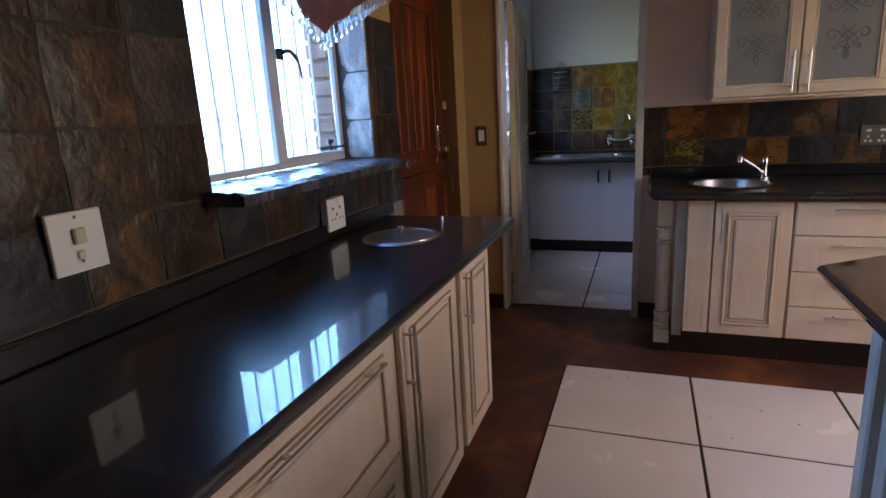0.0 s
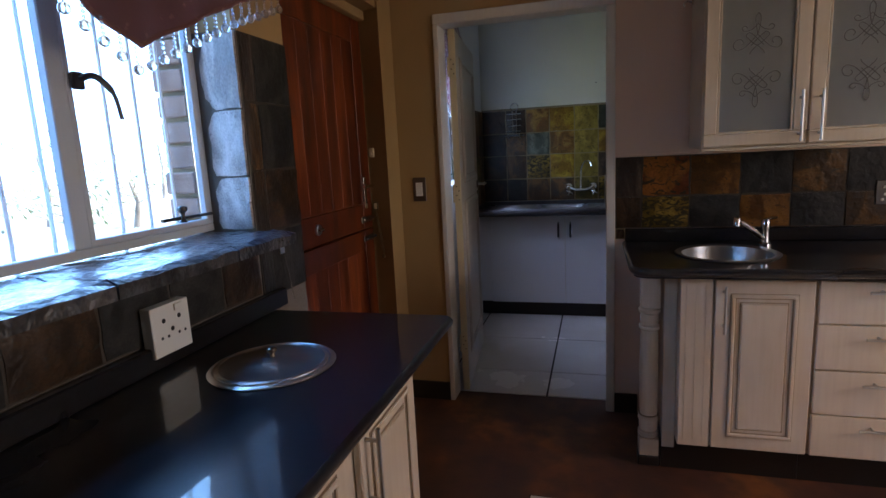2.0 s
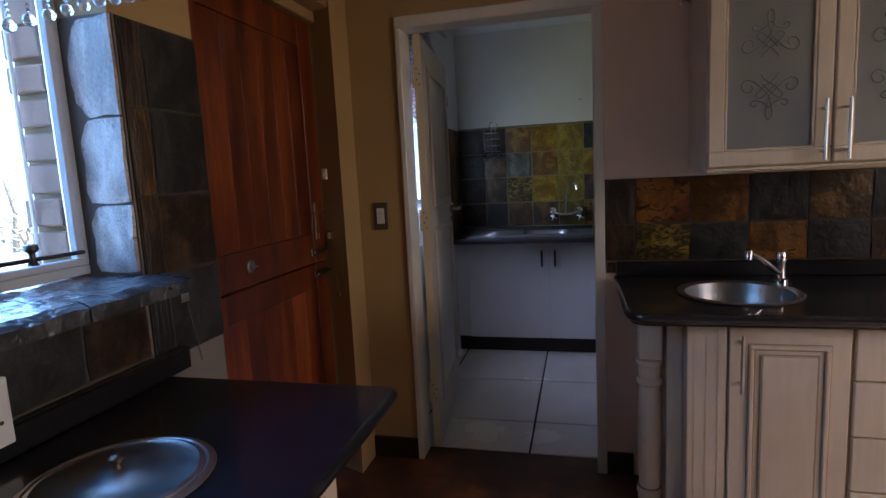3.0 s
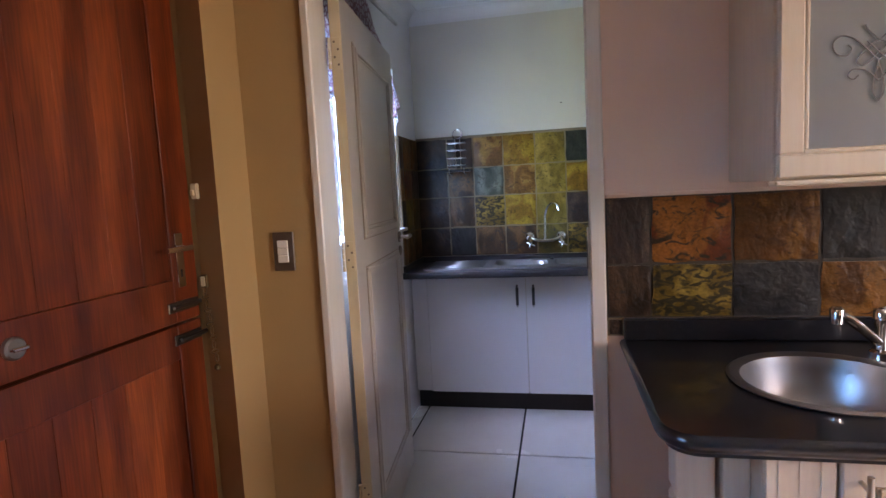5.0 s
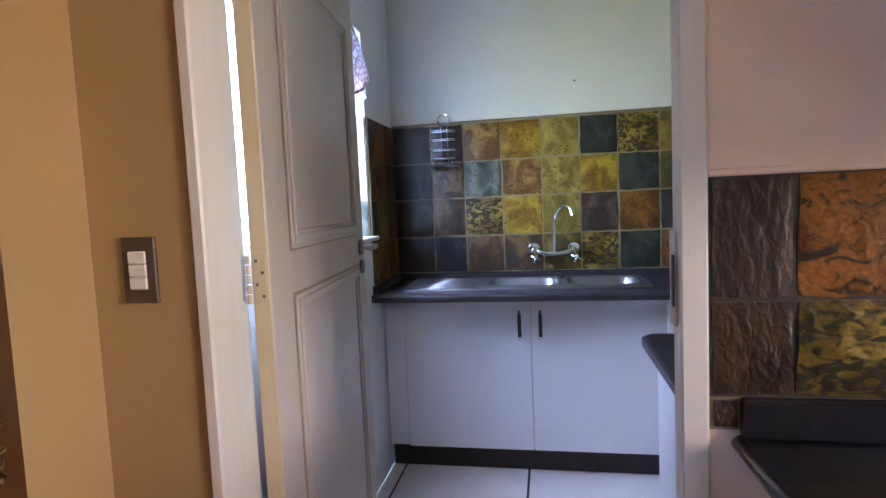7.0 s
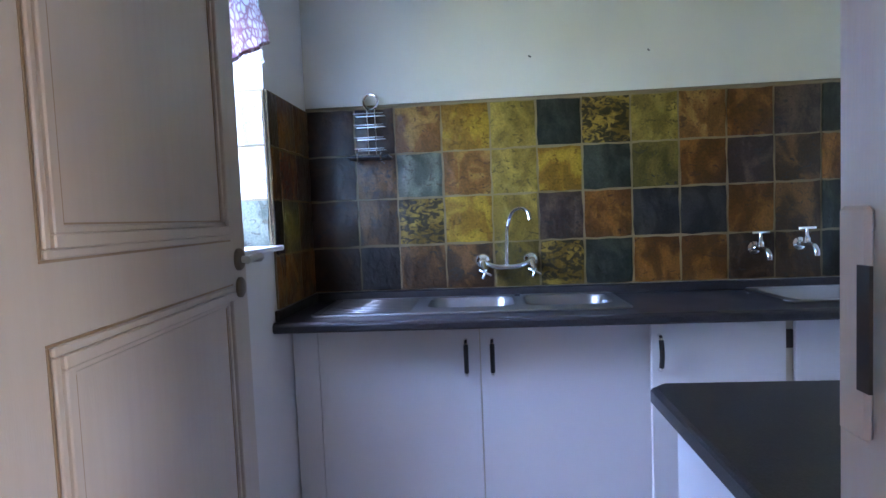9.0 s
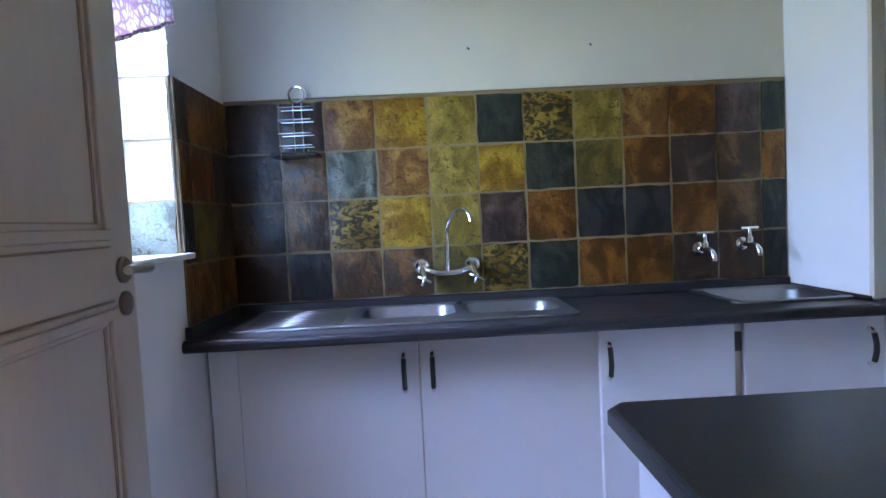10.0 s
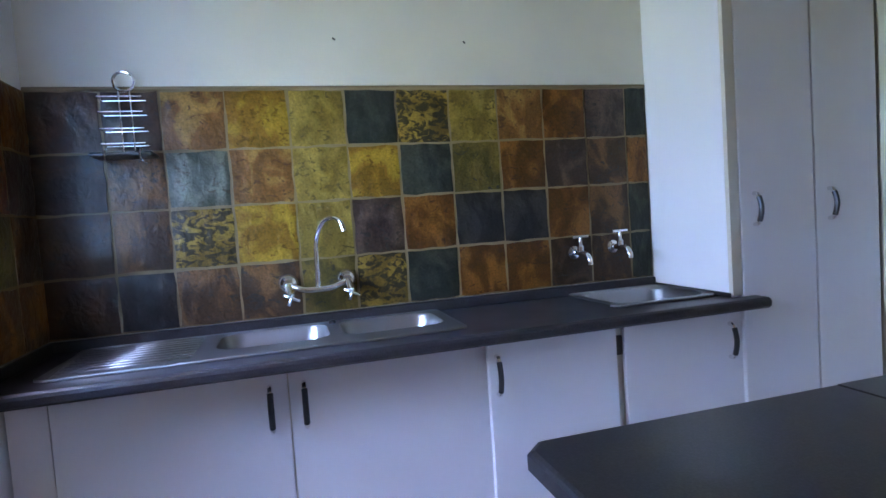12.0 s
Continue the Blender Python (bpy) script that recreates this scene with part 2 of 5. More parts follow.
CLOTH, t, b = nodes_of("brocade_brown_pink", 0.8)
g1, g2 = tex(t, 28, 5, kind="ShaderNodeTexVoronoi"), tex(t, 400, 2)
c = ramp(t, g1.outputs[0], [(0.0, (0.30, 0.13, 0.10)), (0.35, (0.36, 0.17, 0.13)), (0.7, (0.20, 0.09, 0.075))])
t.links.new(c.outputs[0], b.inputs["Base Color"])
bump(t, b, g2.outputs[0], 0.3, 0.002)
LACE, t, b = nodes_of("scrolled_lace_cloth", 0.85)
g1 = tex(t, 38, 3, kind="ShaderNodeTexVoronoi")
g1.feature = "DISTANCE_TO_EDGE"
c = ramp(t, g1.outputs[0], [(0.04, (0.34, 0.20, 0.22)), (0.10, (0.64, 0.60, 0.62))])
t.links.new(c.outputs[0], b.inputs["Base Color"])
thin, both = t.nodes.new("ShaderNodeBsdfTranslucent"), t.nodes.new("ShaderNodeMixShader")
t.links.new(c.outputs[0], thin.inputs["Color"])
t.links.new(b.outputs[0], both.inputs[1])
t.links.new(thin.outputs[0], both.inputs[2])
both.inputs[0].default_value = 0.18
t.links.new(both.outputs[0], t.nodes["Material Output"].inputs["Surface"])
LEAF, t, b = nodes_of("leaf_green", 0.5)
info = t.nodes.new("ShaderNodeNewGeometry")
c = ramp(t, info.outputs["Random Per Island"], [(0.0, (0.09, 0.12, 0.06)), (0.6, (0.12, 0.15, 0.08)), (1.0, (0.2, 0.2, 0.13))])
t.links.new(c.outputs[0], b.inputs["Base Color"])
BARK = plaster("bark_grey_brown", (0.36, 0.31, 0.26), 0.3, 0.9, 0.6)
PAVING = plaster("pale_garden_ground", (0.32, 0.29, 0.22), 0.3, 0.9, 0.4)


# ---- mesh helpers ----
def bx(bm, x0, x1, y0, y1, z0, z1, bev=0.0, seg=1):
    r = bmesh.ops.create_cube(bm, size=1.0)
    v = r["verts"]
    for p in v:
        p.co = Vector(((x0 + x1) / 2 + p.co.x * (x1 - x0), (y0 + y1) / 2 + p.co.y * (y1 - y0), (z0 + z1) / 2 + p.co.z * (z1 - z0)))
    if bev:
        edges = list({e for p in v for e in p.link_edges})
        bmesh.ops.bevel(bm, geom=edges, offset=bev, segments=seg, profile=0.5, affect="EDGES")
    return bm


def box(x0, x1, y0, y1, z0, z1, bev=0.0, seg=1):
    return bx(bmesh.new(), x0, x1, y0, y1, z0, z1, bev, seg)


def lathe(profile, steps=24, m=None, caps=(True, True)):
    """A turned shape round z from (radius, height) pairs."""
    bm = bmesh.new()
    rings = [[bm.verts.new((r * math.cos(a * math.tau / steps), r * math.sin(a * math.tau / steps), z)) for a in range(steps)] for r, z in profile]
    for lo, hi in zip(rings, rings[1:]):
        for i in range(steps):
            bm.faces.new((lo[i], lo[(i + 1) % steps], hi[(i + 1) % steps], hi[i]))
    if caps[0]:
        bm.faces.new(list(reversed(rings[0])))
    if caps[1]:
        bm.faces.new(rings[-1])
    if m:
        bmesh.ops.transform(bm, matrix=m, verts=bm.verts)
    return bm


def tube(points, radius, steps=10, bm=None):
    """A round bar along a line of points."""
    bm = bm or bmesh.new()
    pts = [Vector(p) for p in points]
    rings, side = [], None
    for i, p in enumerate(pts):
        d = (pts[min(i + 1, len(pts) - 1)] - pts[max(i - 1, 0)]).normalized()
        if side is None:
            side = d.orthogonal().normalized()
        side = (side - d * side.dot(d)).normalized()
        up = d.cross(side)
        r = radius[i] if isinstance(radius, (list, tuple)) else radius
        rings.append([bm.verts.new(p + r * (math.cos(k * math.tau / steps) * side + math.sin(k * math.tau / steps) * up)) for k in range(steps)])
    for lo, hi in zip(rings, rings[1:]):
        for k in range(steps):
            bm.faces.new((lo[k], lo[(k + 1) % steps], hi[(k + 1) % steps], hi[k]))
    bm.faces.new(list(reversed(rings[0])))
    bm.faces.new(rings[-1])
    return bm


def prism(outline, z0, z1, bev=0.0, seg=2, bm=None):
    """An upright slab on an outline of (x, y)."""
    bm = bm or bmesh.new()
    lo = [bm.verts.new((x, y, z0)) for x, y in outline]
    hi = [bm.verts.new((x, y, z1)) for x, y in outline]
    n = len(lo)
    bm.faces.new(list(reversed(lo)))
    top = bm.faces.new(hi)
    for i in range(n):
        bm.faces.new((lo[i], lo[(i + 1) % n], hi[(i + 1) % n], hi[i]))
    bm.normal_update()
    if bev:
        bmesh.ops.bevel(bm, geom=list(top.edges) + [e for f in bm.faces if f.normal.z < -0.9 for e in f.edges], offset=bev, segments=seg, profile=0.5, affect="EDGES")
    return bm


def arc(points, n=8):
    """A smooth line through a few points."""
    p = [Vector(q) for q in points]
    p = [2 * p[0] - p[1]] + p + [2 * p[-1] - p[-2]]
    out = []
    for i in range(1, len(p) - 2):
        for k in range(n):
            t = k / n
            a, b_, c_, d = p[i - 1], p[i], p[i + 1], p[i + 2]
            out.append(0.5 * (2 * b_ + (c_ - a) * t + (2 * a - 5 * b_ + 4 * c_ - d) * t * t + (3 * b_ - a - 3 * c_ + d) * t ** 3))
    return out + [p[-2]]


def mesh_of(name, bm, mat, smooth=False):
    me = bpy.data.meshes.new(name)
    bmesh.ops.recalc_face_normals(bm, faces=bm.faces)
    bm.to_mesh(me)
    bm.free()
    me.materials.append(mat)
    if smooth:
        me.shade_smooth()
        me.set_sharp_from_angle(angle=radians(38))
        for p in me.polygons:
            p.use_smooth = len(p.vertices) <= 4
    return me


def structure(name, bm, mat, label="", category=""):
    return tagged(new(name, mesh_of(name, bm, mat)), label, category, kind="structure")


def thing(name, place, label, category, group="", kind=""):
    ob = new(name)
    ob.empty_display_size = 0.05
    ob.matrix_basis = Matrix.Translation(place)
    return tagged(ob, label, category, group, kind)


def part(name, bm, mat, parent, label="", smooth=False):
    ob = new(name, mesh_of(name, bm, mat, smooth))
    ob.parent = parent
    if parent.data is None:
        ob.matrix_parent_inverse = parent.matrix_basis.inverted()
    return tagged(ob, label)


def cut(ob, cutters):
    """Cuts the shapes out of an object's mesh for good."""
    for c in cutters:
        tool = bpy.data.objects.new("cutter", mesh_of("cutter", c, GROUT))
        scene.collection.objects.link(tool)
        mod = ob.modifiers.new("cut", "BOOLEAN")
        mod.object, mod.operation, mod.solver = tool, "DIFFERENCE", "EXACT"
        me = bpy.data.meshes.new_from_object(ob.evaluated_get(bpy.context.evaluated_depsgraph_get()))
        ob.modifiers.clear()
        ob.data = me
        bpy.data.objects.remove(tool)


# ---- plan ----
LW, BW = -0.612, 6.79            # faces of the kitchen's window wall and of its end wall
SB, SL, SF = 8.725, -0.54, 6.895  # scullery: end wall, window wall, inner face of the doorway wall
CEIL = 2.49
KR, KF, SR = 3.4, 0.6, 2.30      # kitchen's far side, rear wall, scullery's far side
OUT = -0.90
WIN0, WIN1 = 4.455, 5.455        # kitchen window opening
WY0, WY1, WZ0, WZ1 = 7.15, 8.285, 1.165, 2.06  # scullery window opening

bm = bmesh.new()
for y0, y1, z0, z1 in ((KF - 0.2, WIN0, 0, 1.757), (WIN0, WIN1, 0, 1.12), (WIN1, 5.735, 0, 1.757)):
    bx(bm, OUT, LW - 0.012, y0, y1, z0, z1)
structure("wall_west_lower", bm, MORTAR, "grey brown mortar bed behind slate tiles", "wall")
bm = bmesh.new()
for y0, y1, z0, z1 in ((KF - 0.2, WIN0, 1.757, CEIL), (WIN0, WIN1, 2.06, CEIL), (WIN1, 5.735, 1.757, CEIL), (5.735, 6.66, 2.075, CEIL)):
    bx(bm, OUT, LW - 0.012, y0, y1, z0, z1)
prism([(LW, 6.613), (LW, BW), (OUT, BW), (OUT, 6.668), (-0.722, 6.660)], 0, CEIL, bm=bm)
structure("wall_west", bm, WALL_TAN, "tan painted plaster wall above slate tiles", "wall")
bm = bmesh.new()
bx(bm, OUT, -0.388, BW, SF, 0, CEIL)
bx(bm, -0.388, 0.489, BW, 6.83, 2.05, CEIL)
bx(bm, -0.388, 0.507, 6.8301, SF, 2.05, CEIL)
structure("wall_north_tan", bm, WALL_TAN, "tan painted plaster wall beside the doorway", "wall")
structure("wall_north", bx(box(0.489, KR + 0.2, BW, 6.83, 0, CEIL), 0.507, KR + 0.2, 6.8301, SF, 0, CEIL), WALL_PINK, "pinkish beige painted plaster wall", "wall")
# The gap between these boxes is an added, unseen opening for the fill.
bm = bmesh.new()
for y0, y1, z0, z1 in ((KF - 0.2, 4.55, 0, CEIL), (5.65, BW, 0, CEIL), (4.55, 5.65, 0, 1.10), (4.55, 5.65, 2.05, CEIL)):
    bx(bm, KR, KR + 0.2, y0, y1, z0, z1)
structure("wall_east", bm, WALL_PINK, "beige painted plaster wall out of view, with an added opening for light", "wall")
structure("wall_south", box(LW - 0.012, KR, KF - 0.2, KF, 0, CEIL), WALL_CREAM, "cream painted plaster wall", "wall")
structure("ceiling", box(OUT, KR + 0.2, KF - 0.2, SF, CEIL, CEIL + 0.12), CEILING, "white ceiling", "ceiling")
bm = bmesh.new()
for y0, y1, z0, z1 in ((SF, WY0, 0, CEIL), (WY0, WY1, 0, WZ0 - 0.03), (WY0, WY1, WZ1, CEIL), (WY1, SB + 0.2, 0, CEIL)):
    bx(bm, SL - 0.28, SL, y0, y1, z0, z1)
structure("wall_scullery_west", bm, WALL_WHITE, "white painted plaster wall with a window", "wall")
structure("wall_scullery_north", box(SL, SR + 0.2, SB, SB + 0.2, 0, CEIL), WALL_CREAM, "pale cream painted plaster wall above slate tiles", "wall")
structure("wall_scullery_east", box(SR, SR + 0.2, SF, SB, 0, CEIL), WALL_CREAM, "cream painted plaster wall", "wall")
structure("ceiling_scullery", box(SL - 0.28, SR + 0.2, SF, SB + 0.2, CEIL, CEIL + 0.12), CEILING, "white ceiling", "ceiling")


def cornice(name, a, b_, inward):
    """A coved cornice from a to b_ under the ceiling; inward points into the room."""
    bm = bmesh.new()
    a, b_, n = Vector(a), Vector(b_), Vector(inward)
    prof = [(0, 0.075)] + [(0.07 - 0.07 * math.cos(k * math.pi / 12), 0.075 - 0.07 * math.sin(k * math.pi / 12)) for k in range(1, 7)] + [(0.075, 0.0), (0, 0)]
    rows = [[bm.verts.new(p + n * u - Vector((0, 0, v))) for u, v in prof] for p in (a, b_)]
    k = len(prof)
    for i in range(k):
        bm.faces.new((rows[0][i], rows[0][(i + 1) % k], rows[1][(i + 1) % k], rows[1][i]))
    bm.faces.new(rows[0])
    bm.faces.new(list(reversed(rows[1])))
    structure(name, bm, CEILING, "white coved plaster cornice", "cornice")


cornice("trim_cornice_north", (SL, SB, CEIL), (SR, SB, CEIL), (0, -1, 0))
cornice("trim_cornice_west", (SL, SF, CEIL), (SL, SB, CEIL), (1, 0, 0))

# ---- floors ----
floor = structure("floor", box(OUT, KR, KF, SF + 0.013, -0.10, 0.0), STAIN_FLOOR, "brown and rust stained cement floor", "floor")
floor_scullery = structure("floor_scullery", box(SL, SR, SF + 0.013, SB, -0.10, -0.003), TILE_GROUT, "white tiled floor with dark joints", "floor")
floor_tiled = structure("floor_tiled", box(0.14, 3.3, 1.15, 5.99, -0.001, 0.003), TILE_GROUT, "white tiled floor with dark joints", "floor")
for name, a in (("baseboard_a", (-0.611, -0.3885, BW - 0.016, BW - 0.001)), ("baseboard_b", (0.489, 0.60, BW - 0.016, BW - 0.001))):
    structure(name, bx(bmesh.new(), *a, 0.0, 0.105, 0.003), SKIRT, "dark brown skirting board", "skirting")


# ---- doorway, its frame and the open panelled door ----
frame_1 = thing("door_1", (0.05, BW, 0), "cream gloss painted door frame round the scullery doorway", "door frame", kind="structure")
part("stile", box(-0.388, -0.361, BW - 0.014, 6.909, 0.0, 2.0, 0.004), FRAME_PAINT, frame_1)
part("stile", box(0.447, 0.489, BW - 0.014, 6.825, 0.0, 2.0, 0.004), FRAME_PAINT, frame_1)
part("stile", box(0.4895, 0.507, 6.8305, 6.90, 0.0, 2.0, 0.002), FRAME_PAINT, frame_1)
part("head", box(-0.388, 0.489, BW - 0.014, 6.90, 2.001, 2.05, 0.004), FRAME_PAINT, frame_1)
part("strike_plate", box(0.441, 0.447, BW + 0.002, 6.822, 1.07, 1.225, 0.003), FRAME_PAINT, frame_1, "painted strike plate with a slot")
part("strike_slot", box(0.4385, 0.4409, 6.786, 6.798, 1.105, 1.187), DARK_METAL, frame_1, "dark open slot")


def leaf_box(u0, u1, d0, d1, z0, z1, m, bev=0.002):
    bm = box(u0, u1, d0, d1, z0, z1, bev)
    bmesh.ops.transform(bm, matrix=m, verts=bm.verts)
    return bm


HINGE = pose(-0.305, 6.90, 0, 0, 0, 95.5)
leaf = thing("panelled_door", (-0.305, 6.90, 0), "old cream painted panelled wooden door standing open", "door")
SWING = HINGE
part("leaf", leaf_box(0.0, 0.822, 0.0, 0.036, 0.012, 2.0, SWING, 0.004), DOOR_PAINT, leaf)
part("hinge_edge", leaf_box(-0.004, -0.0005, 0.0, 0.036, 0.014, 1.998, SWING, 0.001), FRAME_YELLOW, leaf, "yellowed painted hinge edge")
U0, U1 = 0.125, 0.722  # sides of the panels
for name, z0, z1 in (("upper_moulding", 1.198, 1.875), ("lower_moulding", 0.20, 1.094)):
    bm = bmesh.new()
    for inset, w, d in ((0.0, 0.012, -0.007), (0.012, 0.018, -0.012), (0.030, 0.010, -0.005)):
        for a in ((U0 + inset, U1 - inset, z0 + inset, z0 + inset + w), (U0 + inset, U1 - inset, z1 - inset - w, z1 - inset), (U0 + inset, U0 + inset + w, z0 + inset + w, z1 - inset - w), (U1 - inset - w, U1 - inset, z0 + inset + w, z1 - inset - w)):
            bx(bm, a[0], a[1], d, -0.0005, a[2], a[3], 0.002)
    bmesh.ops.transform(bm, matrix=SWING, verts=bm.verts)
    part(name, bm, DOOR_PAINT, leaf)
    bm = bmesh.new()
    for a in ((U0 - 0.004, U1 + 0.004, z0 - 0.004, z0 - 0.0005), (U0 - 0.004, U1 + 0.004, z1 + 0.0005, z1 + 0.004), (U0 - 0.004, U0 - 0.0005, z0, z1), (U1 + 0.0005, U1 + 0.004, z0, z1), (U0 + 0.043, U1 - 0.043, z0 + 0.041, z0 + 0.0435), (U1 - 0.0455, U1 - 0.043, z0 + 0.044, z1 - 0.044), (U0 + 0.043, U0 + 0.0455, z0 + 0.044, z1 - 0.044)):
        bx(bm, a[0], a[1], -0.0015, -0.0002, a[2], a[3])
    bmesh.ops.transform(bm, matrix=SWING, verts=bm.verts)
    part("groove", bm, GLAZE, leaf, "brown-lined groove round the panel")
rose = part("handle_rose", lathe([(0.026, 0), (0.026, 0.006), (0.022, 0.010), (0.012, 0.011)], 24, SWING @ pose(0.768, 0, 1.15, 90, 0, 0)), BRONZE, leaf, "bronze handle rose", True)
part("lever", tube([SWING @ Vector(p) for p in arc([(0.768, -0.008, 1.15), (0.768, -0.045, 1.15), (0.753, -0.058, 1.155), (0.713, -0.060, 1.158), (0.653, -0.060, 1.155)], 6)], 0.0085, 12), BRUSHED_NICKEL, rose, "", True)
part("key_rose", lathe([(0.024, 0), (0.024, 0.006), (0.020, 0.009), (0.005, 0.009)], 24, SWING @ pose(0.768, 0, 1.085, 90, 0, 0)), BRONZE, leaf, "bronze keyhole rose", True)
for z in (0.25, 1.10, 1.76):
    hinge = part("hinge", leaf_box(-0.007, -0.0041, 0.004, 0.033, z, z + 0.1, SWING, 0.001), FRAME_YELLOW, leaf, "paint-covered hinge")
    for k in range(5):
        part("knuckle", lathe([(0.0055, 0.0), (0.0055, 0.0185)], 12, SWING @ pose(-0.009, 0.040, z + 0.020 * k)), FRAME_YELLOW, hinge, "", True)
    for k in range(4):
        part("screw", lathe([(0.004, 0), (0.003, 0.0012)], 10, SWING @ pose(-0.0071, 0.012 + 0.012 * (k % 2), z + 0.014 + 0.024 * k, 0, -90, 0)), BRONZE, hinge)


# ---- brown stable door in the window wall ----
frame_2 = thing("door_2", (-0.70, 6.2, 0), "tan painted frame of the outer door", "door frame", kind="structure")
# Unseen strips added behind the leaf to keep outside light from its edges.
part("stop", box(-0.80, -0.767, 6.63, 6.664, 0.0, 2.075, 0.002), WALL_TAN, frame_2)
part("stop", box(-0.80, -0.767, 5.736, 5.84, 0.0, 2.075, 0.002), WALL_TAN, frame_2)
part("stop", box(-0.80, -0.767, 5.8405, 6.6295, 2.0, 2.074, 0.002), WALL_TAN, frame_2)
part("jamb", box(-0.765, -0.700, 5.735, 5.80, 0.0, 2.075, 0.004), WALL_TAN, frame_2)
part("head", box(-0.765, -0.700, 5.8005, 6.659, 2.03, 2.0745, 0.004), WALL_TAN, frame_2)
door = thing("stable_door", (-0.75, 6.2, 0), "red-brown varnished wooden stable door, shut", "door")
DX = -0.728
LATCH_Y, LATCH_Z = 6.05, 1.077
for name, z0, z1, lo, hi in (("upper_leaf", 1.010, 2.025, 0.125, 0.11), ("lower_leaf", 0.01, 1.002, 0.20, 0.10)):
    half = part(name, box(DX - 0.038, DX - 0.012, 5.81, 6.646, z0, z1, 0.003), BROWN_WOOD, door)
    part("stile", box(DX - 0.012, DX, 6.541, 6.646, z0, z1, 0.0015), BROWN_WOOD, half)
    part("stile", box(DX - 0.012, DX, 5.81, 5.91, z0, z1, 0.0015), BROWN_WOOD, half)
    part("rail", box(DX - 0.012, DX - 0.0005, 5.911, 6.540, z0, z0 + lo, 0.0015), BROWN_WOOD, half)
    part("rail", box(DX - 0.012, DX - 0.0005, 5.911, 6.540, z1 - hi, z1, 0.0015), BROWN_WOOD, half)
    for k in range(6):
        y = 5.914 + k * 0.1044
        part("board", box(DX - 0.0118, DX - 0.006, y, y + 0.1033, z0 + lo + 0.001, z1 - hi - 0.001, 0.001), BROWN_WOOD, half)
# Hidden backing, added so no light leaks through the split between the leaves.
part("light_block_strip", box(DX - 0.052, DX - 0.0385, 5.85, 6.62, 0.98, 1.03, 0.002), BROWN_WOOD, door)
plate = part("lock_plate", box(DX, DX + 0.004, 6.560, 6.592, 1.110, 1.268, 0.0015), CHROME, door, "chrome lock plate with a keyhole")
part("lever", tube(arc([(DX, 6.576, 1.226), (DX + 0.040, 6.576, 1.226), (DX + 0.045, 6.556, 1.226), (DX + 0.045, 6.470, 1.226)], 6), 0.008, 10), CHROME, plate, "", True)
part("keyhole", box(DX + 0.0035, DX + 0.0046, 6.572, 6.579, 1.140, 1.162), DARK_METAL, plate, "dark keyhole")
bolt = part("barrel_bolt", bx(box(DX, DX + 0.006, 6.505, 6.635, 1.042, 1.072, 0.002), DX + 0.006, DX + 0.016, 6.515, 6.642, 1.050, 1.064, 0.004), BRONZE, door, "tarnished barrel bolt")
part("barrel_bolt", bx(box(DX, DX + 0.005, 6.52, 6.64, 0.945, 0.975, 0.002), DX + 0.005, DX + 0.017, 6.53, 6.657, 0.953, 0.967, 0.004), DARK_METAL, door, "dark barrel bolt")
disc = part("night_latch", lathe([(0.024, 0), (0.024, 0.010), (0.020, 0.014), (0.004, 0.014)], 24, pose(DX - 0.001, LATCH_Y, LATCH_Z, 0, 90, 0)), STEEL, door, "round steel night latch with a turn", True)
part("turn", box(DX + 0.013, DX + 0.026, LATCH_Y - 0.018, LATCH_Y + 0.018, LATCH_Z - 0.004, LATCH_Z + 0.004, 0.002), CHROME, disc, "chrome turn")
chain = thing("door_chain", (-0.70, 6.65, 1.06), "tarnished security chain hanging on the door reveal", "door chain")
bracket = part("bracket", box(-0.716, -0.690, 6.640, 6.652, 1.095, 1.135, 0.003), OLD_BRASS, chain)
part("slot", box(-0.710, -0.696, 6.638, 6.6399, 1.10, 1.13, 0.002), FRAME_YELLOW, bracket, "paint-flecked brass slot")
for k in range(11):
    s_ = k / 10
    m = pose(-0.702 + 0.036 * s_, 6.642 - 0.026 * s_ + 0.002 * math.sin(k * 2.1), 1.088 - k * 0.0205, 0, 90 * (k % 2), 70)
    ring = [m @ Vector((0.0055 * math.cos(a), 0, 0.012 * math.sin(a))) for a in (j * math.tau / 12 for j in range(13))]
    part("link", tube(ring, 0.0018, 6), OLD_BRASS, chain)
part("end_knob", lathe([(0.003, 0.0), (0.009, 0.006), (0.009, 0.014), (0.003, 0.020)], 12, pose(-0.664, 6.614, 0.846)), OLD_BRASS, chain, "", True)
catch = thing("door_catch", (-0.70, 6.65, 1.38), "tan overpainted catch on the door reveal", "catch")
part("body", box(-0.716, -0.692, 6.636, 6.652, 1.365, 1.412, 0.004), FRAME_YELLOW, catch)
part("keeper", box(-0.712, -0.700, 6.628, 6.6358, 1.375, 1.392, 0.002), FRAME_YELLOW, catch)


# ---- kitchen joinery ----
def rounded(x0, x1, y0, y1, radii, n=6):
    """An outline with rounded corners: radii of (x0,y0), (x1,y0), (x1,y1), (x0,y1)."""
    out = []
    for (cx, cy, sx, sy, a0), r in zip(((x0, y0, 1, 1, 180), (x1, y0, -1, 1, 270), (x1, y1, -1, -1, 0), (x0, y1, 1, -1, 90)), radii):
        if r <= 0:
            out.append((cx, cy))
            continue
        for k in range(n + 1):
            a = radians(a0 + 90 * k / n)
            out.append((cx + sx * r + r * math.cos(a), cy + sy * r + r * math.sin(a)))
    return out


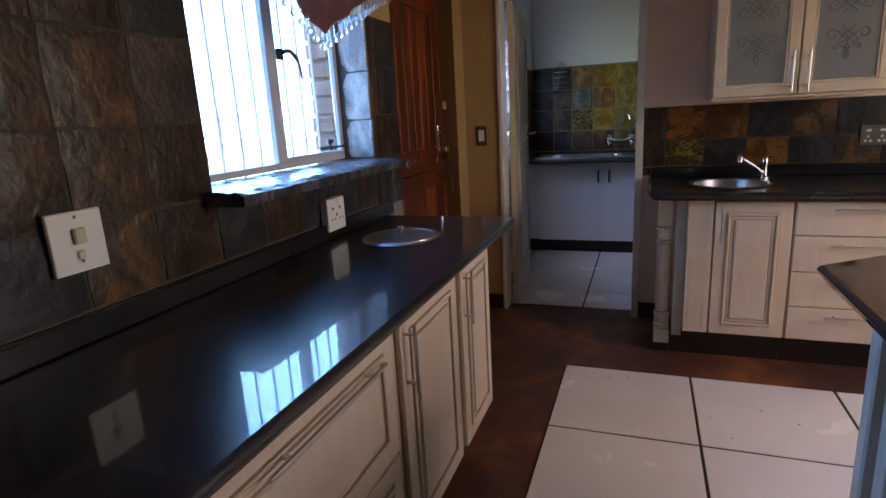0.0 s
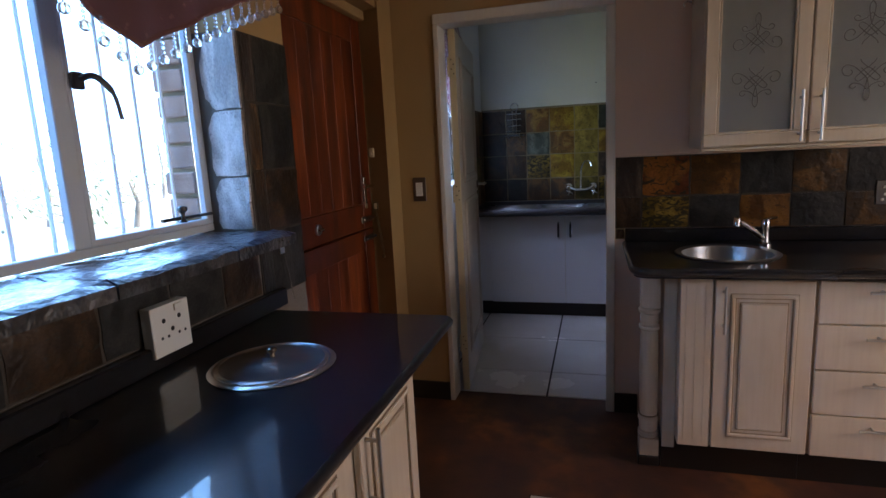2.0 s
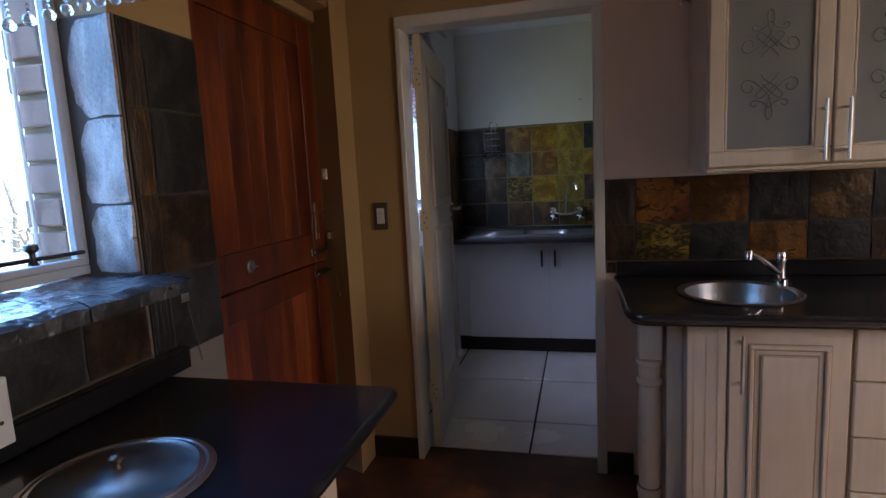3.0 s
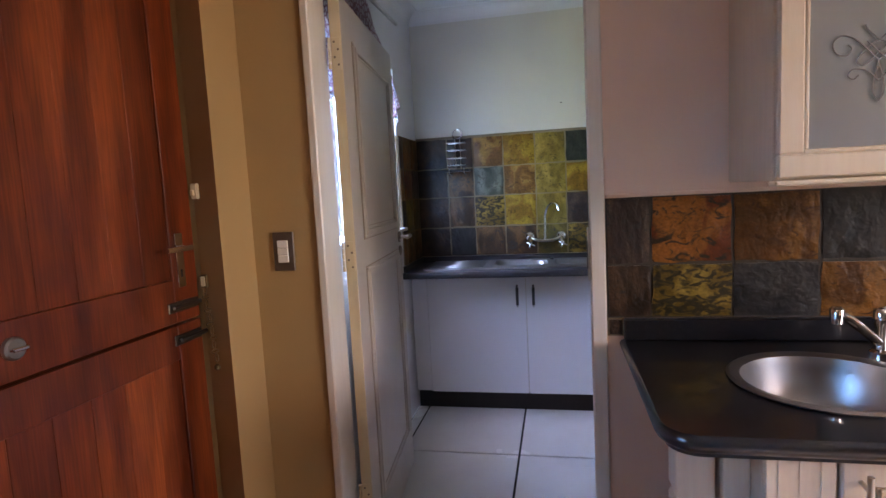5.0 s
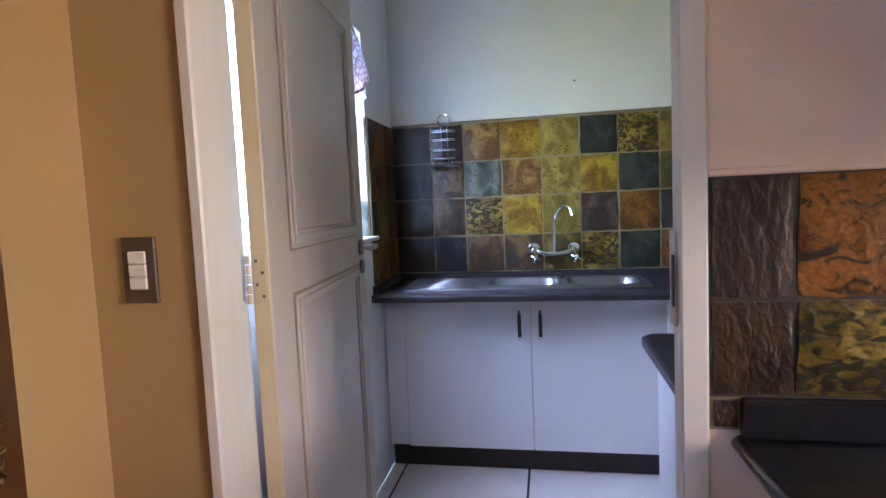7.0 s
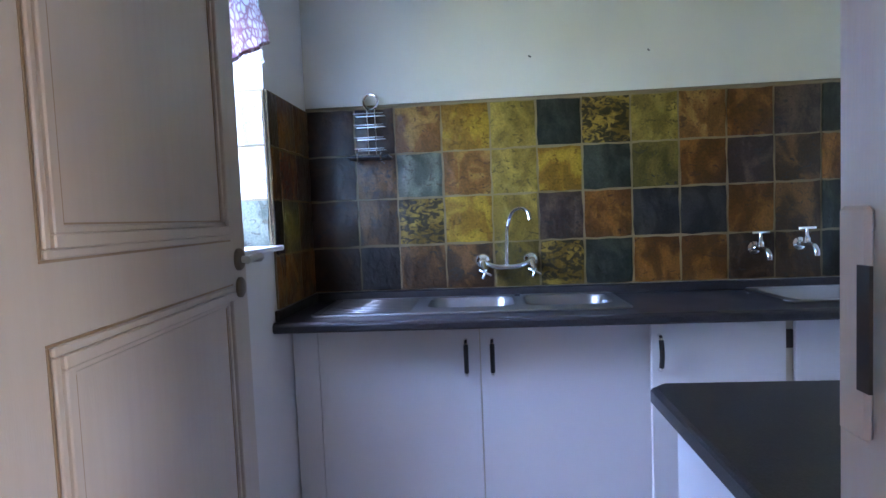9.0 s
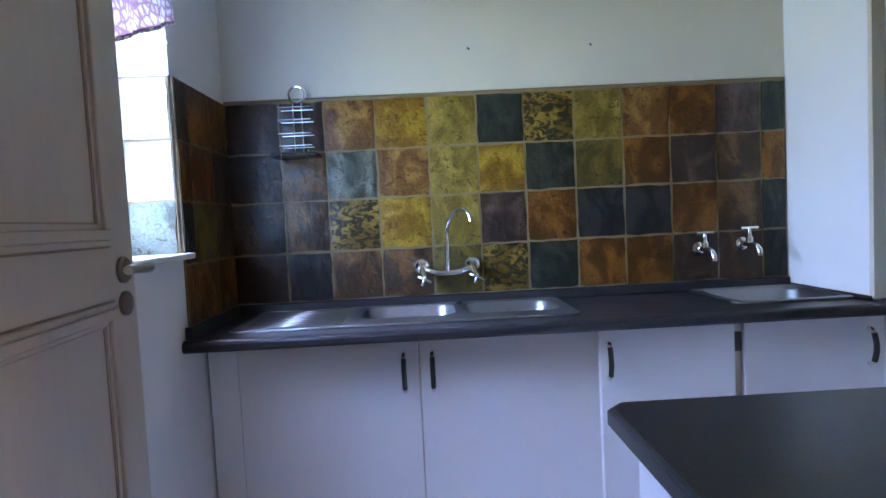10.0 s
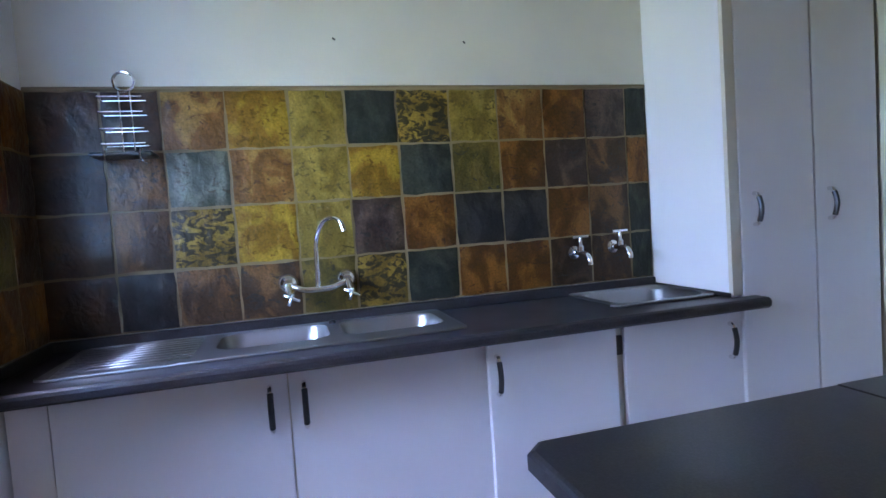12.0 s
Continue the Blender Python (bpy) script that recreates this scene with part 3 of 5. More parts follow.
def stepped_top(outlines):
    """A worktop whose edge is moulded: pairs of outline (same count) and height, from below up."""
    bm = bmesh.new()
    rings = [[bm.verts.new((x, y, z)) for x, y in o] for o, z in outlines]
    n = len(rings[0])
    for lo, hi in zip(rings, rings[1:]):
        for i in range(n):
            bm.faces.new((lo[i], lo[(i + 1) % n], hi[(i + 1) % n], hi[i]))
    bm.faces.new(list(reversed(rings[0])))
    bm.faces.new(rings[-1])
    return bm


def ogee_top(x0, x1, y0, y1, z, radii, ends=(1, 1, 1, 1), thick=0.042):
    """A granite top with an ogee edge on the sides of ends (x0, y0, x1, y1)."""
    rows = []
    for inset, dz in ((0.020, 0.0), (0.020, 0.006), (0.010, 0.012), (0.004, 0.018), (0.001, 0.024), (0.0, 0.030), (0.003, 0.036), (0.008, 0.040), (0.013, thick)):
        i = [inset * e for e in ends]
        rows.append((rounded(x0 + i[0], x1 - i[2], y0 + i[1], y1 - i[3], [max(r - inset, 0.0) if r else 0 for r in radii]), z - thick + dz))
    return stepped_top(rows)


class Face:
    """A front of joinery: u runs along it, d out of it. axis 'y' looks along -y, 'x' along +x."""

    def __init__(self, axis, plane):
        self.axis, self.plane = axis, plane

    def at(self, u, d, z):
        return Vector((u, self.plane - d, z)) if self.axis == "y" else Vector((self.plane + d, u, z))

    def box(self, u0, u1, d0, d1, z0, z1, bev=0.0, bm=None):
        a, b_ = self.at(u0, d0, z0), self.at(u1, d1, z1)
        return bx(bm or bmesh.new(), min(a.x, b_.x), max(a.x, b_.x), min(a.y, b_.y), max(a.y, b_.y), z0, z1, bev)


def frame_strips(face, u0, u1, z0, z1, w, d0, d1, bev, bm=None):
    bm = bm or bmesh.new()
    for a in ((u0, u1, z0, z0 + w), (u0, u1, z1 - w, z1), (u0, u0 + w, z0 + w, z1 - w), (u1 - w, u1, z0 + w, z1 - w)):
        face.box(a[0], a[1], d0, d1, a[2], a[3], bev, bm)
    return bm


def bar_handle(face, parent, u0, u1, z0, z1, d=0.018, mat=None, r=0.0055):
    mat = mat or BRUSHED_NICKEL
    bm = tube([face.at(u0, d + 0.03, z0), face.at(u1, d + 0.03, z1)], r, 10)
    for k in (0.14, 0.86):
        u, z = u0 + (u1 - u0) * k, z0 + (z1 - z0) * k
        tube([face.at(u, d, z), face.at(u, d + 0.03, z)], r * 0.9, 8, bm)
    part("handle", bm, mat, parent, "brushed steel bar handle", True)


def cream_front(face, parent, name, u0, u1, z0, z1, panel=True, rim=0.055):
    """A door or drawer front of antique cream wood, with a raised panel and brown glaze in the grooves."""
    front = part(name, face.box(u0, u1, 0.001, 0.018, z0, z1, 0.003), CREAM_WOOD, parent)
    if panel:
        part("moulding", frame_strips(face, u0 + rim, u1 - rim, z0 + rim, z1 - rim, 0.014, 0.0185, 0.026, 0.003), CREAM_WOOD, front)
        part("raised_panel", face.box(u0 + rim + 0.034, u1 - rim - 0.034, 0.0185, 0.025, z0 + rim + 0.034, z1 - rim - 0.034, 0.005), CREAM_WOOD, front)
        bm = frame_strips(face, u0 + rim - 0.003, u1 - rim + 0.003, z0 + rim - 0.003, z1 - rim + 0.003, 0.0026, 0.0181, 0.0192, 0)
        frame_strips(face, u0 + rim + 0.0145, u1 - rim - 0.0145, z0 + rim + 0.0145, z1 - rim - 0.0145, 0.004, 0.0181, 0.0192, 0, bm)
        frame_strips(face, u0 + rim + 0.030, u1 - rim - 0.030, z0 + rim + 0.030, z1 - rim - 0.030, 0.0036, 0.0181, 0.0195, 0, bm)
        part("groove", bm, GLAZE, front, "brown antique glaze in the grooves")
    return front


# window-side run
west = Face("x", -0.088)


def west_unit(y0, y1, label):
    ob = thing("base_cabinet", (-0.35, (y0 + y1) / 2, 0), label, "cabinet", "base cabinets under the window worktop")
    part("body", box(-0.60, -0.089, y0 + 0.001, y1 - 0.001, 0.14, 0.855, 0.002), CREAM_WOOD, ob)
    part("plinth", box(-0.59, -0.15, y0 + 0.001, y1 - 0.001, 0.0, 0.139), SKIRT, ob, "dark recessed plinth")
    return ob


u = west_unit(2.45, 3.70, "antique cream base cabinet with two raised panel doors")
for y0, y1, hy in ((2.47, 3.07, 3.03), (3.08, 3.68, 3.12)):
    f = cream_front(west, u, "door", y0, y1, 0.15, 0.84)
    bar_handle(west, f, hy, hy, 0.62, 0.81)
u = west_unit(3.71, 4.41, "antique cream drawer unit with long bar handles")
for z0, z1 in ((0.49, 0.84), (0.15, 0.48)):
    f = cream_front(west, u, "drawer", 3.73, 4.385, z0, z1)
    bar_handle(west, f, 3.86, 4.29, z1 - 0.06, z1 - 0.06)
u = west_unit(4.42, 4.90, "antique cream base cabinet with a raised panel door")
f = cream_front(west, u, "door", 4.435, 4.88, 0.15, 0.84)
bar_handle(west, f, 4.46, 4.46, 0.62, 0.81)
u = west_unit(4.91, 5.30, "antique cream base cabinet with a narrow raised panel door")
f = cream_front(west, u, "door", 4.935, 5.285, 0.15, 0.84)
bar_handle(west, f, 4.965, 4.965, 0.62, 0.81)
top = thing("window_worktop", (-0.3, 4.0, 0.86), "polished black granite worktop with a moulded edge under the window", "worktop")
part("slab", ogee_top(LW + 0.002, 0.0, 2.4, 5.495, 0.9, (0, 0, 0.035, 0), (0, 0, 1, 1)), GRANITE, top, "", True)
part("upstand", box(LW + 0.002, LW + 0.026, 2.4, 5.55, 0.9005, 0.958, 0.004), GRANITE, top)

lid = thing("bin_lid", (-0.33, 5.05, 0.9), "round stainless steel worktop bin with a conical lid and knob", "bin lid")
M = pose(-0.33, 5.05, 0.9005)
part("rim", lathe([(0.098, 0.0), (0.143, 0.0), (0.146, 0.003), (0.142, 0.006), (0.134, 0.007), (0.130, 0.004), (0.098, 0.003)], 48, M), LID_STEEL, lid, "", True)
part("cover", lathe([(0.129, 0.002), (0.128, 0.008), (0.120, 0.010), (0.112, 0.006), (0.05, 0.014), (0.012, 0.022), (0.003, 0.022)], 48, M), LID_STEEL, lid, "", True)
part("knob", lathe([(0.006, 0.021), (0.006, 0.030), (0.011, 0.034), (0.012, 0.040), (0.008, 0.044), (0.002, 0.045)], 20, M), BRONZE, lid, "brass coloured knob", True)

# sink run on the end wall
north = Face("y", 6.228)
u = thing("base_cabinet", (1.0, 6.5, 0), "antique cream sink cabinet with a raised panel door and fluted pilaster", "cabinet", "base cabinets of the sink run")
cut(part("body", box(0.7145, 1.176, 6.229, 6.78, 0.155, 0.855, 0.002), CREAM_WOOD, u), [box(0.735, 1.16, 6.245, 6.76, 0.3, 0.95)])
part("side_panel", box(0.664, 0.714, 6.285, 6.78, 0.10, 0.855, 0.003), CREAM_WOOD, u)
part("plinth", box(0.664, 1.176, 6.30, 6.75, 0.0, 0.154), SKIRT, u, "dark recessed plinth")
pil = part("pilaster", box(0.7145, 0.832, 6.214, 6.2285, 0.155, 0.853, 0.003), CREAM_WOOD, u)
for x in (0.738, 0.773, 0.808):
    part("flute", box(x - 0.002, x + 0.002, 6.2125, 6.2145, 0.17, 0.845), CREAM_WOOD, pil)
f = cream_front(north, u, "door", 0.838, 1.172, 0.158, 0.845)
bar_handle(north, f, 0.868, 0.868, 0.64, 0.825)
u2 = thing("drawer_unit", (1.5, 6.5, 0), "antique cream unit of four drawers with bar handles", "drawers", "base cabinets of the sink run")
part("body", box(1.178, 1.80, 6.229, 6.78, 0.155, 0.855, 0.002), CREAM_WOOD, u2)
part("plinth", box(1.178, 1.80, 6.30, 6.75, 0.0, 0.154), SKIRT, u2, "dark recessed plinth")
for z0, z1 in ((0.684, 0.845), (0.506, 0.679), (0.329, 0.501), (0.158, 0.324)):
    f = cream_front(north, u2, "drawer", 1.184, 1.79, z0, z1, False)
    bar_handle(north, f, 1.33, 1.66, (z0 + z1) / 2 + 0.045, (z0 + z1) / 2 + 0.045)
u3 = thing("base_cabinet", (2.1, 6.5, 0), "antique cream base cabinet with a raised panel door", "cabinet", "base cabinets of the sink run")
part("body", box(1.802, 2.4, 6.229, 6.78, 0.155, 0.855, 0.002), CREAM_WOOD, u3)
part("plinth", box(1.802, 2.4, 6.30, 6.75, 0.0, 0.154), SKIRT, u3, "dark recessed plinth")
cream_front(north, u3, "door", 1.81, 2.39, 0.158, 0.845)

post = thing("corner_post", (0.615, 6.335, 0), "turned antique cream corner post under the worktop", "post")
M = pose(0.615, 6.335, 0)
part("foot", box(0.572, 0.658, 6.292, 6.378, 0.001, 0.045, 0.004), SKIRT, post, "dark stained foot block")
part("base_block", box(0.575, 0.655, 6.295, 6.375, 0.046, 0.125, 0.004), CREAM_WOOD, post)
part("shaft", lathe([(0.036, 0.126), (0.043, 0.135), (0.043, 0.150), (0.036, 0.156), (0.039, 0.175), (0.039, 0.195), (0.044, 0.205), (0.042, 0.216), (0.034, 0.225), (0.038, 0.30), (0.040, 0.42), (0.037, 0.56), (0.034, 0.600), (0.042, 0.608), (0.043, 0.620), (0.035, 0.628), (0.038, 0.65), (0.036, 0.672), (0.044, 0.680), (0.044, 0.692), (0.036, 0.70)], 28, M), CREAM_WOOD, post, "", True)
part("ring", lathe([(0.0405, 0.222), (0.0415, 0.2235), (0.040, 0.2255)], 28, M), GLAZE, post, "brown glaze line")
part("ring", lathe([(0.040, 0.6035), (0.041, 0.605), (0.040, 0.6065)], 28, M), GLAZE, post, "brown glaze line")
part("top_block", box(0.577, 0.653, 6.297, 6.373, 0.7005, 0.857, 0.004), CREAM_WOOD, post)

run = thing("sink_worktop", (1.4, 6.45, 0.86), "polished black granite worktop with a rounded corner along the end wall", "worktop")
slab = part("slab", ogee_top(0.523, 2.42, 6.14, BW - 0.002, 0.9, (0.075, 0, 0, 0), (1, 1, 0, 0)), GRANITE, run, "", True)
cut(slab, [lathe([(0.174, 0.80), (0.174, 0.95)], 56, pose(0.92, 6.45, 0))])
part("upstand", box(0.535, 2.42, BW - 0.026, BW - 0.002, 0.9005, 0.962, 0.004), GRANITE, run)


sink_1 = thing("round_sink", (0.92, 6.45, 0.9), "round stainless steel prep bowl set in the granite", "sink")
M = pose(0.92, 6.45, 0.9005)
part("rim", lathe([(0.175, 0.0), (0.197, 0.0), (0.200, 0.004), (0.194, 0.008), (0.182, 0.007), (0.172, 0.002)], 56, M, (False, False)), STEEL, sink_1, "", True)
bm = lathe([(0.171, 0.002), (0.168, -0.02), (0.160, -0.09), (0.140, -0.115), (0.03, -0.125)], 56, M, (False, True))
part("bowl", bm, STEEL, sink_1, "", True)
tap = thing("mixer_tap", (1.11, 6.64, 0.9), "small chrome mixer tap with a swivel spout behind the round bowl", "tap")
part("body", lathe([(0.024, 0.0), (0.024, 0.010), (0.016, 0.016), (0.0145, 0.070), (0.018, 0.078), (0.018, 0.108), (0.012, 0.116), (0.004, 0.118)], 24, pose(1.11, 6.64, 0.9005)), CHROME, tap, "", True)
part("spout", tube(arc([(1.10, 6.632, 0.935), (1.065, 6.610, 0.965), (1.015, 6.580, 1.003), (0.985, 6.562, 1.018)], 6), [0.011] * 18 + [0.012], 12), CHROME, tap, "", True)
part("nozzle", lathe([(0.013, 0.0), (0.015, 0.020), (0.015, 0.034), (0.009, 0.040)], 18, pose(0.978, 6.557, 1.000)), CHROME, tap, "", True)
part("lever", tube([(1.11, 6.64, 1.012), (1.128, 6.632, 1.022), (1.150, 6.622, 1.026)], [0.007, 0.006, 0.004], 10), CHROME, tap, "", True)

# wall cabinet with frosted glass doors
CB, CT, CF = 1.333, 2.20, 6.478
cab = thing("wall_cabinet", (1.19, 6.63, CB), "antique cream wall cabinet with two frosted glass doors", "cabinet")
for name, a in (("side", (0.814, 0.832, CF, BW - 0.002, CB, CT)), ("side", (1.548, 1.566, CF, BW - 0.002, CB, CT)), ("bottom", (0.8325, 1.5475, CF, BW - 0.002, CB, CB + 0.018)), ("top", (0.8325, 1.5475, CF, BW - 0.002, CT - 0.018, CT)), ("back", (0.8325, 1.5475, BW - 0.010, BW - 0.002, CB + 0.0185, CT - 0.0185))):
    part(name, box(*a, 0.002), CREAM_WOOD, cab)
part("shelf", box(0.8325, 1.5475, CF + 0.03, BW - 0.011, 1.655, 1.673, 0.002), CREAM_WOOD, cab)
part("shelf", box(0.8325, 1.5475, CF + 0.03, BW - 0.011, 1.93, 1.948, 0.002), CREAM_WOOD, cab)
upper = Face("y", CF)


def scroll(parent, cu, cz, s):
    """A flourish of etched loops and scrolls, mirrored left and right."""
    bm = bmesh.new()
    for k in (-1, 1):
        for line in (
            [(0.0, -0.020), (0.018, 0.0), (0.045, 0.026), (0.070, 0.034), (0.084, 0.020), (0.078, 0.000), (0.060, -0.006), (0.050, 0.006), (0.056, 0.016)],
            [(-0.030, -0.004), (0.0, 0.020), (0.030, -0.004), (0.040, -0.018), (0.030, -0.028), (0.016, -0.020), (0.0, -0.004), (-0.022, 0.020)],
            [(0.0, -0.060), (0.020, -0.040), (0.046, -0.034), (0.056, -0.046), (0.046, -0.054), (0.036, -0.046)],
            [(0.0, -0.020), (0.008, -0.060), (0.009, -0.085), (0.0, -0.10)],
            [(0.0, 0.020), (0.020, 0.040), (0.026, 0.052)],
        ):
            pts = [upper.at(cu + k * s * p, 0.0155, cz + s * q) for p, q in line]
            tube(arc(pts, 5), 0.0016, 5, bm)
    part("etching", bm, ETCH, parent, "dark etched scrollwork")


for u0, u1, hu in ((0.818, 1.188, 1.160), (1.194, 1.562, 1.228)):
    d = part("door", frame_strips(upper, u0, u1, CB + 0.004, CT - 0.004, 0.050, 0.001, 0.021, 0.004), CREAM_WOOD, cab)
    part("bead", frame_strips(upper, u0 + 0.0505, u1 - 0.0505, CB + 0.0545, CT - 0.0545, 0.008, 0.010, 0.019, 0.002), CREAM_WOOD, d)
    part("pane", upper.box(u0 + 0.052, u1 - 0.052, 0.009, 0.013, CB + 0.056, CT - 0.056), FROST, d, "frosted glass pane")
    bar_handle(upper, d, hu, hu, 1.348, 1.538, 0.021)
    scroll(d, (u0 + u1) / 2, 1.585, 1.0)
    scroll(d, (u0 + u1) / 2, 1.74, -1.0)
part("base_trim", upper.box(0.812, 1.568, -0.02, 0.024, CB - 0.012, CB - 0.0005, 0.003), CREAM_WOOD, cab)

hook = thing("cup_hook", (0.80, 6.76, 1.96), "small chrome clip hook on the side of the wall cabinet", "hook")
part("base", box(0.806, 0.8135, 6.735, 6.775, 1.950, 1.985, 0.002), CHROME, hook)
part("arm", tube(arc([(0.806, 6.755, 1.966), (0.785, 6.745, 1.969), (0.772, 6.735, 1.957), (0.776, 6.730, 1.942)], 5), 0.005, 8), CHROME, hook, "", True)

# island
isl = thing("island_worktop", (1.4, 4.2, 0.86), "polished black granite island worktop with a clipped corner", "worktop")
rows = []
for inset, dz in ((0.020, 0.0), (0.020, 0.006), (0.010, 0.012), (0.004, 0.018), (0.0, 0.030), (0.003, 0.036), (0.012, 0.042)):
    rows.append(([(0.935 + inset, 3.0 + inset), (1.95 - inset, 3.0 + inset), (1.95 - inset, 5.0 - inset), (1.11 + inset * 0.4, 5.0 - inset), (0.935 + inset, 4.87 - inset * 0.4)], 0.858 + dz))
part("slab", stepped_top(rows), GRANITE, isl, "", True)
islb = thing("island_cabinet", (1.45, 4.2, 0), "antique cream kitchen island cabinet with panelled sides", "cabinet")
part("body", box(1.10, 1.90, 3.05, 4.84, 0.10, 0.857, 0.003), CREAM_WOOD, islb)
part("plinth", box(1.14, 1.85, 3.1, 4.80, 0.0035, 0.0995), SKIRT, islb, "dark recessed plinth")
part("corner_post", box(1.066, 1.12, 4.80, 4.855, 0.0035, 0.857, 0.006), CREAM_WOOD, islb)
for k, (a, b_) in enumerate(((3.1, 3.65), (3.67, 4.22), (4.24, 4.78))):
    part("side_panel", frame_strips(Face("x", 1.10), a, b_, 0.14, 0.84, 0.06, -0.014, -0.0005, 0.003), CREAM_WOOD, islb)


# ---- kitchen window, sill and what hangs there ----
win = thing("window_1", (-0.80, 4.95, 1.16), "grey painted steel casement window with a side opening sash", "window", kind="structure")
WX = -0.765


def steel_window(win, x, y0, y1, z0, z1, mullion):
    part("window_frame", frame_strips(Face("x", x), y0, y1, z0, z1, 0.024, -0.022, 0.0, 0.003), FRAME_STEEL, win)
    part("mullion", box(x - 0.02, x + 0.006, mullion - 0.022, mullion + 0.022, z0 + 0.0245, z1 - 0.0245, 0.003), FRAME_STEEL, win)
    part("sash", frame_strips(Face("x", x), mullion + 0.0225, y1 - 0.0245, z0 + 0.025, z1 - 0.025, 0.016, -0.018, 0.004, 0.002), FRAME_STEEL, win)
    for a, b_ in ((y0 + 0.034, mullion - 0.023), (mullion + 0.039, y1 - 0.041)):
        p = part("pane", box(x - 0.018, x - 0.014, a, b_, z0 + 0.05, z1 - 0.05), GLASS, win, "clear glass pane")
        p.visible_shadow = False


steel_window(win, WX, WIN0 - 0.02, 5.463, 1.165, 2.05, 4.985)
handle = part("catch", box(WX + 0.006, WX + 0.022, 5.015, 5.045, 1.556, 1.596, 0.004), DARK_METAL, win, "dark metal window catch")
part("lever", tube(arc([(WX + 0.02, 5.03, 1.58), (WX + 0.045, 5.05, 1.585), (WX + 0.05, 5.09, 1.55), (WX + 0.048, 5.108, 1.49)], 6), [0.008] * 12 + [0.005] * 7, 8), DARK_METAL, handle, "", True)
stay = part("stay_bar", tube([(WX + 0.03, 5.21, 1.225), (WX + 0.02, 5.425, 1.222)], 0.005, 8), DARK_METAL, win, "dark window stay")
part("stay_knob", lathe([(0.012, 0.0), (0.006, 0.012), (0.006, 0.026), (0.015, 0.034), (0.013, 0.044), (0.004, 0.047)], 16, pose(WX + 0.03, 5.29, 1.212)), DARK_METAL, stay, "", True)
bars = thing("burglar_bars", (-0.86, 4.95, 1.13), "pale painted steel burglar bars outside the window", "window bars")
for k in range(10):
    y = WIN0 + 0.03 + k * 0.103
    part("bar", tube([(-0.865, y, 1.125), (-0.865, y, 2.055)], 0.0048, 8), IRON, bars)
part("rail", box(-0.873, -0.857, WIN0 + 0.001, WIN1 - 0.001, 1.99, 2.01, 0.002), IRON, bars)
sill = thing("window_sill", (-0.68, 5.0, 1.12), "rough dark slate window sill with a thick front", "sill", kind="structure")
SILL_MAT = slate("slate_sill", (0.035, 0.037, 0.042), (0.065, 0.067, 0.075), mottle=0.3, rough=0.3, rust=0.05, k=5.0, relief=0.03)
SILL_MAT.node_tree.nodes["Principled BSDF"].inputs["Coat Weight"].default_value = 0.9
for k, (a, b_) in enumerate(((4.42, 4.80), (4.805, 5.18), (5.185, 5.468))):
    bm = bmesh.new()
    n = 12
    g = [[bm.verts.new((-0.785 + 0.300 * i / n, a + (b_ - a) * j / n, 1.160 + 0.006 * noise.noise((i * 0.9, (a + (b_ - a) * j / n) * 18, 3)) - (0.010 if i == n else 0))) for j in range(n + 1)] for i in range(n + 1)]
    lo = [[bm.verts.new((v.co.x, v.co.y, 1.1215)) for v in r] for r in g]
    for i in range(n):
        for j in range(n):
            bm.faces.new((g[i][j], g[i + 1][j], g[i + 1][j + 1], g[i][j + 1]))
    for i in range(n):
        bm.faces.new((g[i][0], lo[i][0], lo[i + 1][0], g[i + 1][0]))
        bm.faces.new((g[i][n], g[i + 1][n], lo[i + 1][n], lo[i][n]))
        bm.faces.new((g[n][i], lo[n][i], lo[n][i + 1], g[n][i + 1]))
        bm.faces.new((g[0][i], g[0][i + 1], lo[0][i + 1], lo[0][i]))
    part("slab", bm, SILL_MAT, sill)


def beads(parent, p, n=4, big=0.012):
    """A string of glass beads that ends in a larger drop."""
    x, y, z = p
    bm = bmesh.new()
    for k in range(n):
        bmesh.ops.create_icosphere(bm, subdivisions=1, radius=0.0045, matrix=pose(x, y, z - 0.010 * k - 0.006))
    part("bead_string", bm, CRYSTAL, parent, "", True)
    bm = bmesh.new()
    bmesh.ops.create_icosphere(bm, subdivisions=2, radius=big, matrix=pose(x, y, z - 0.010 * n - big))
    part("drop", bm, CRYSTAL, parent, "clear faceted glass drop")


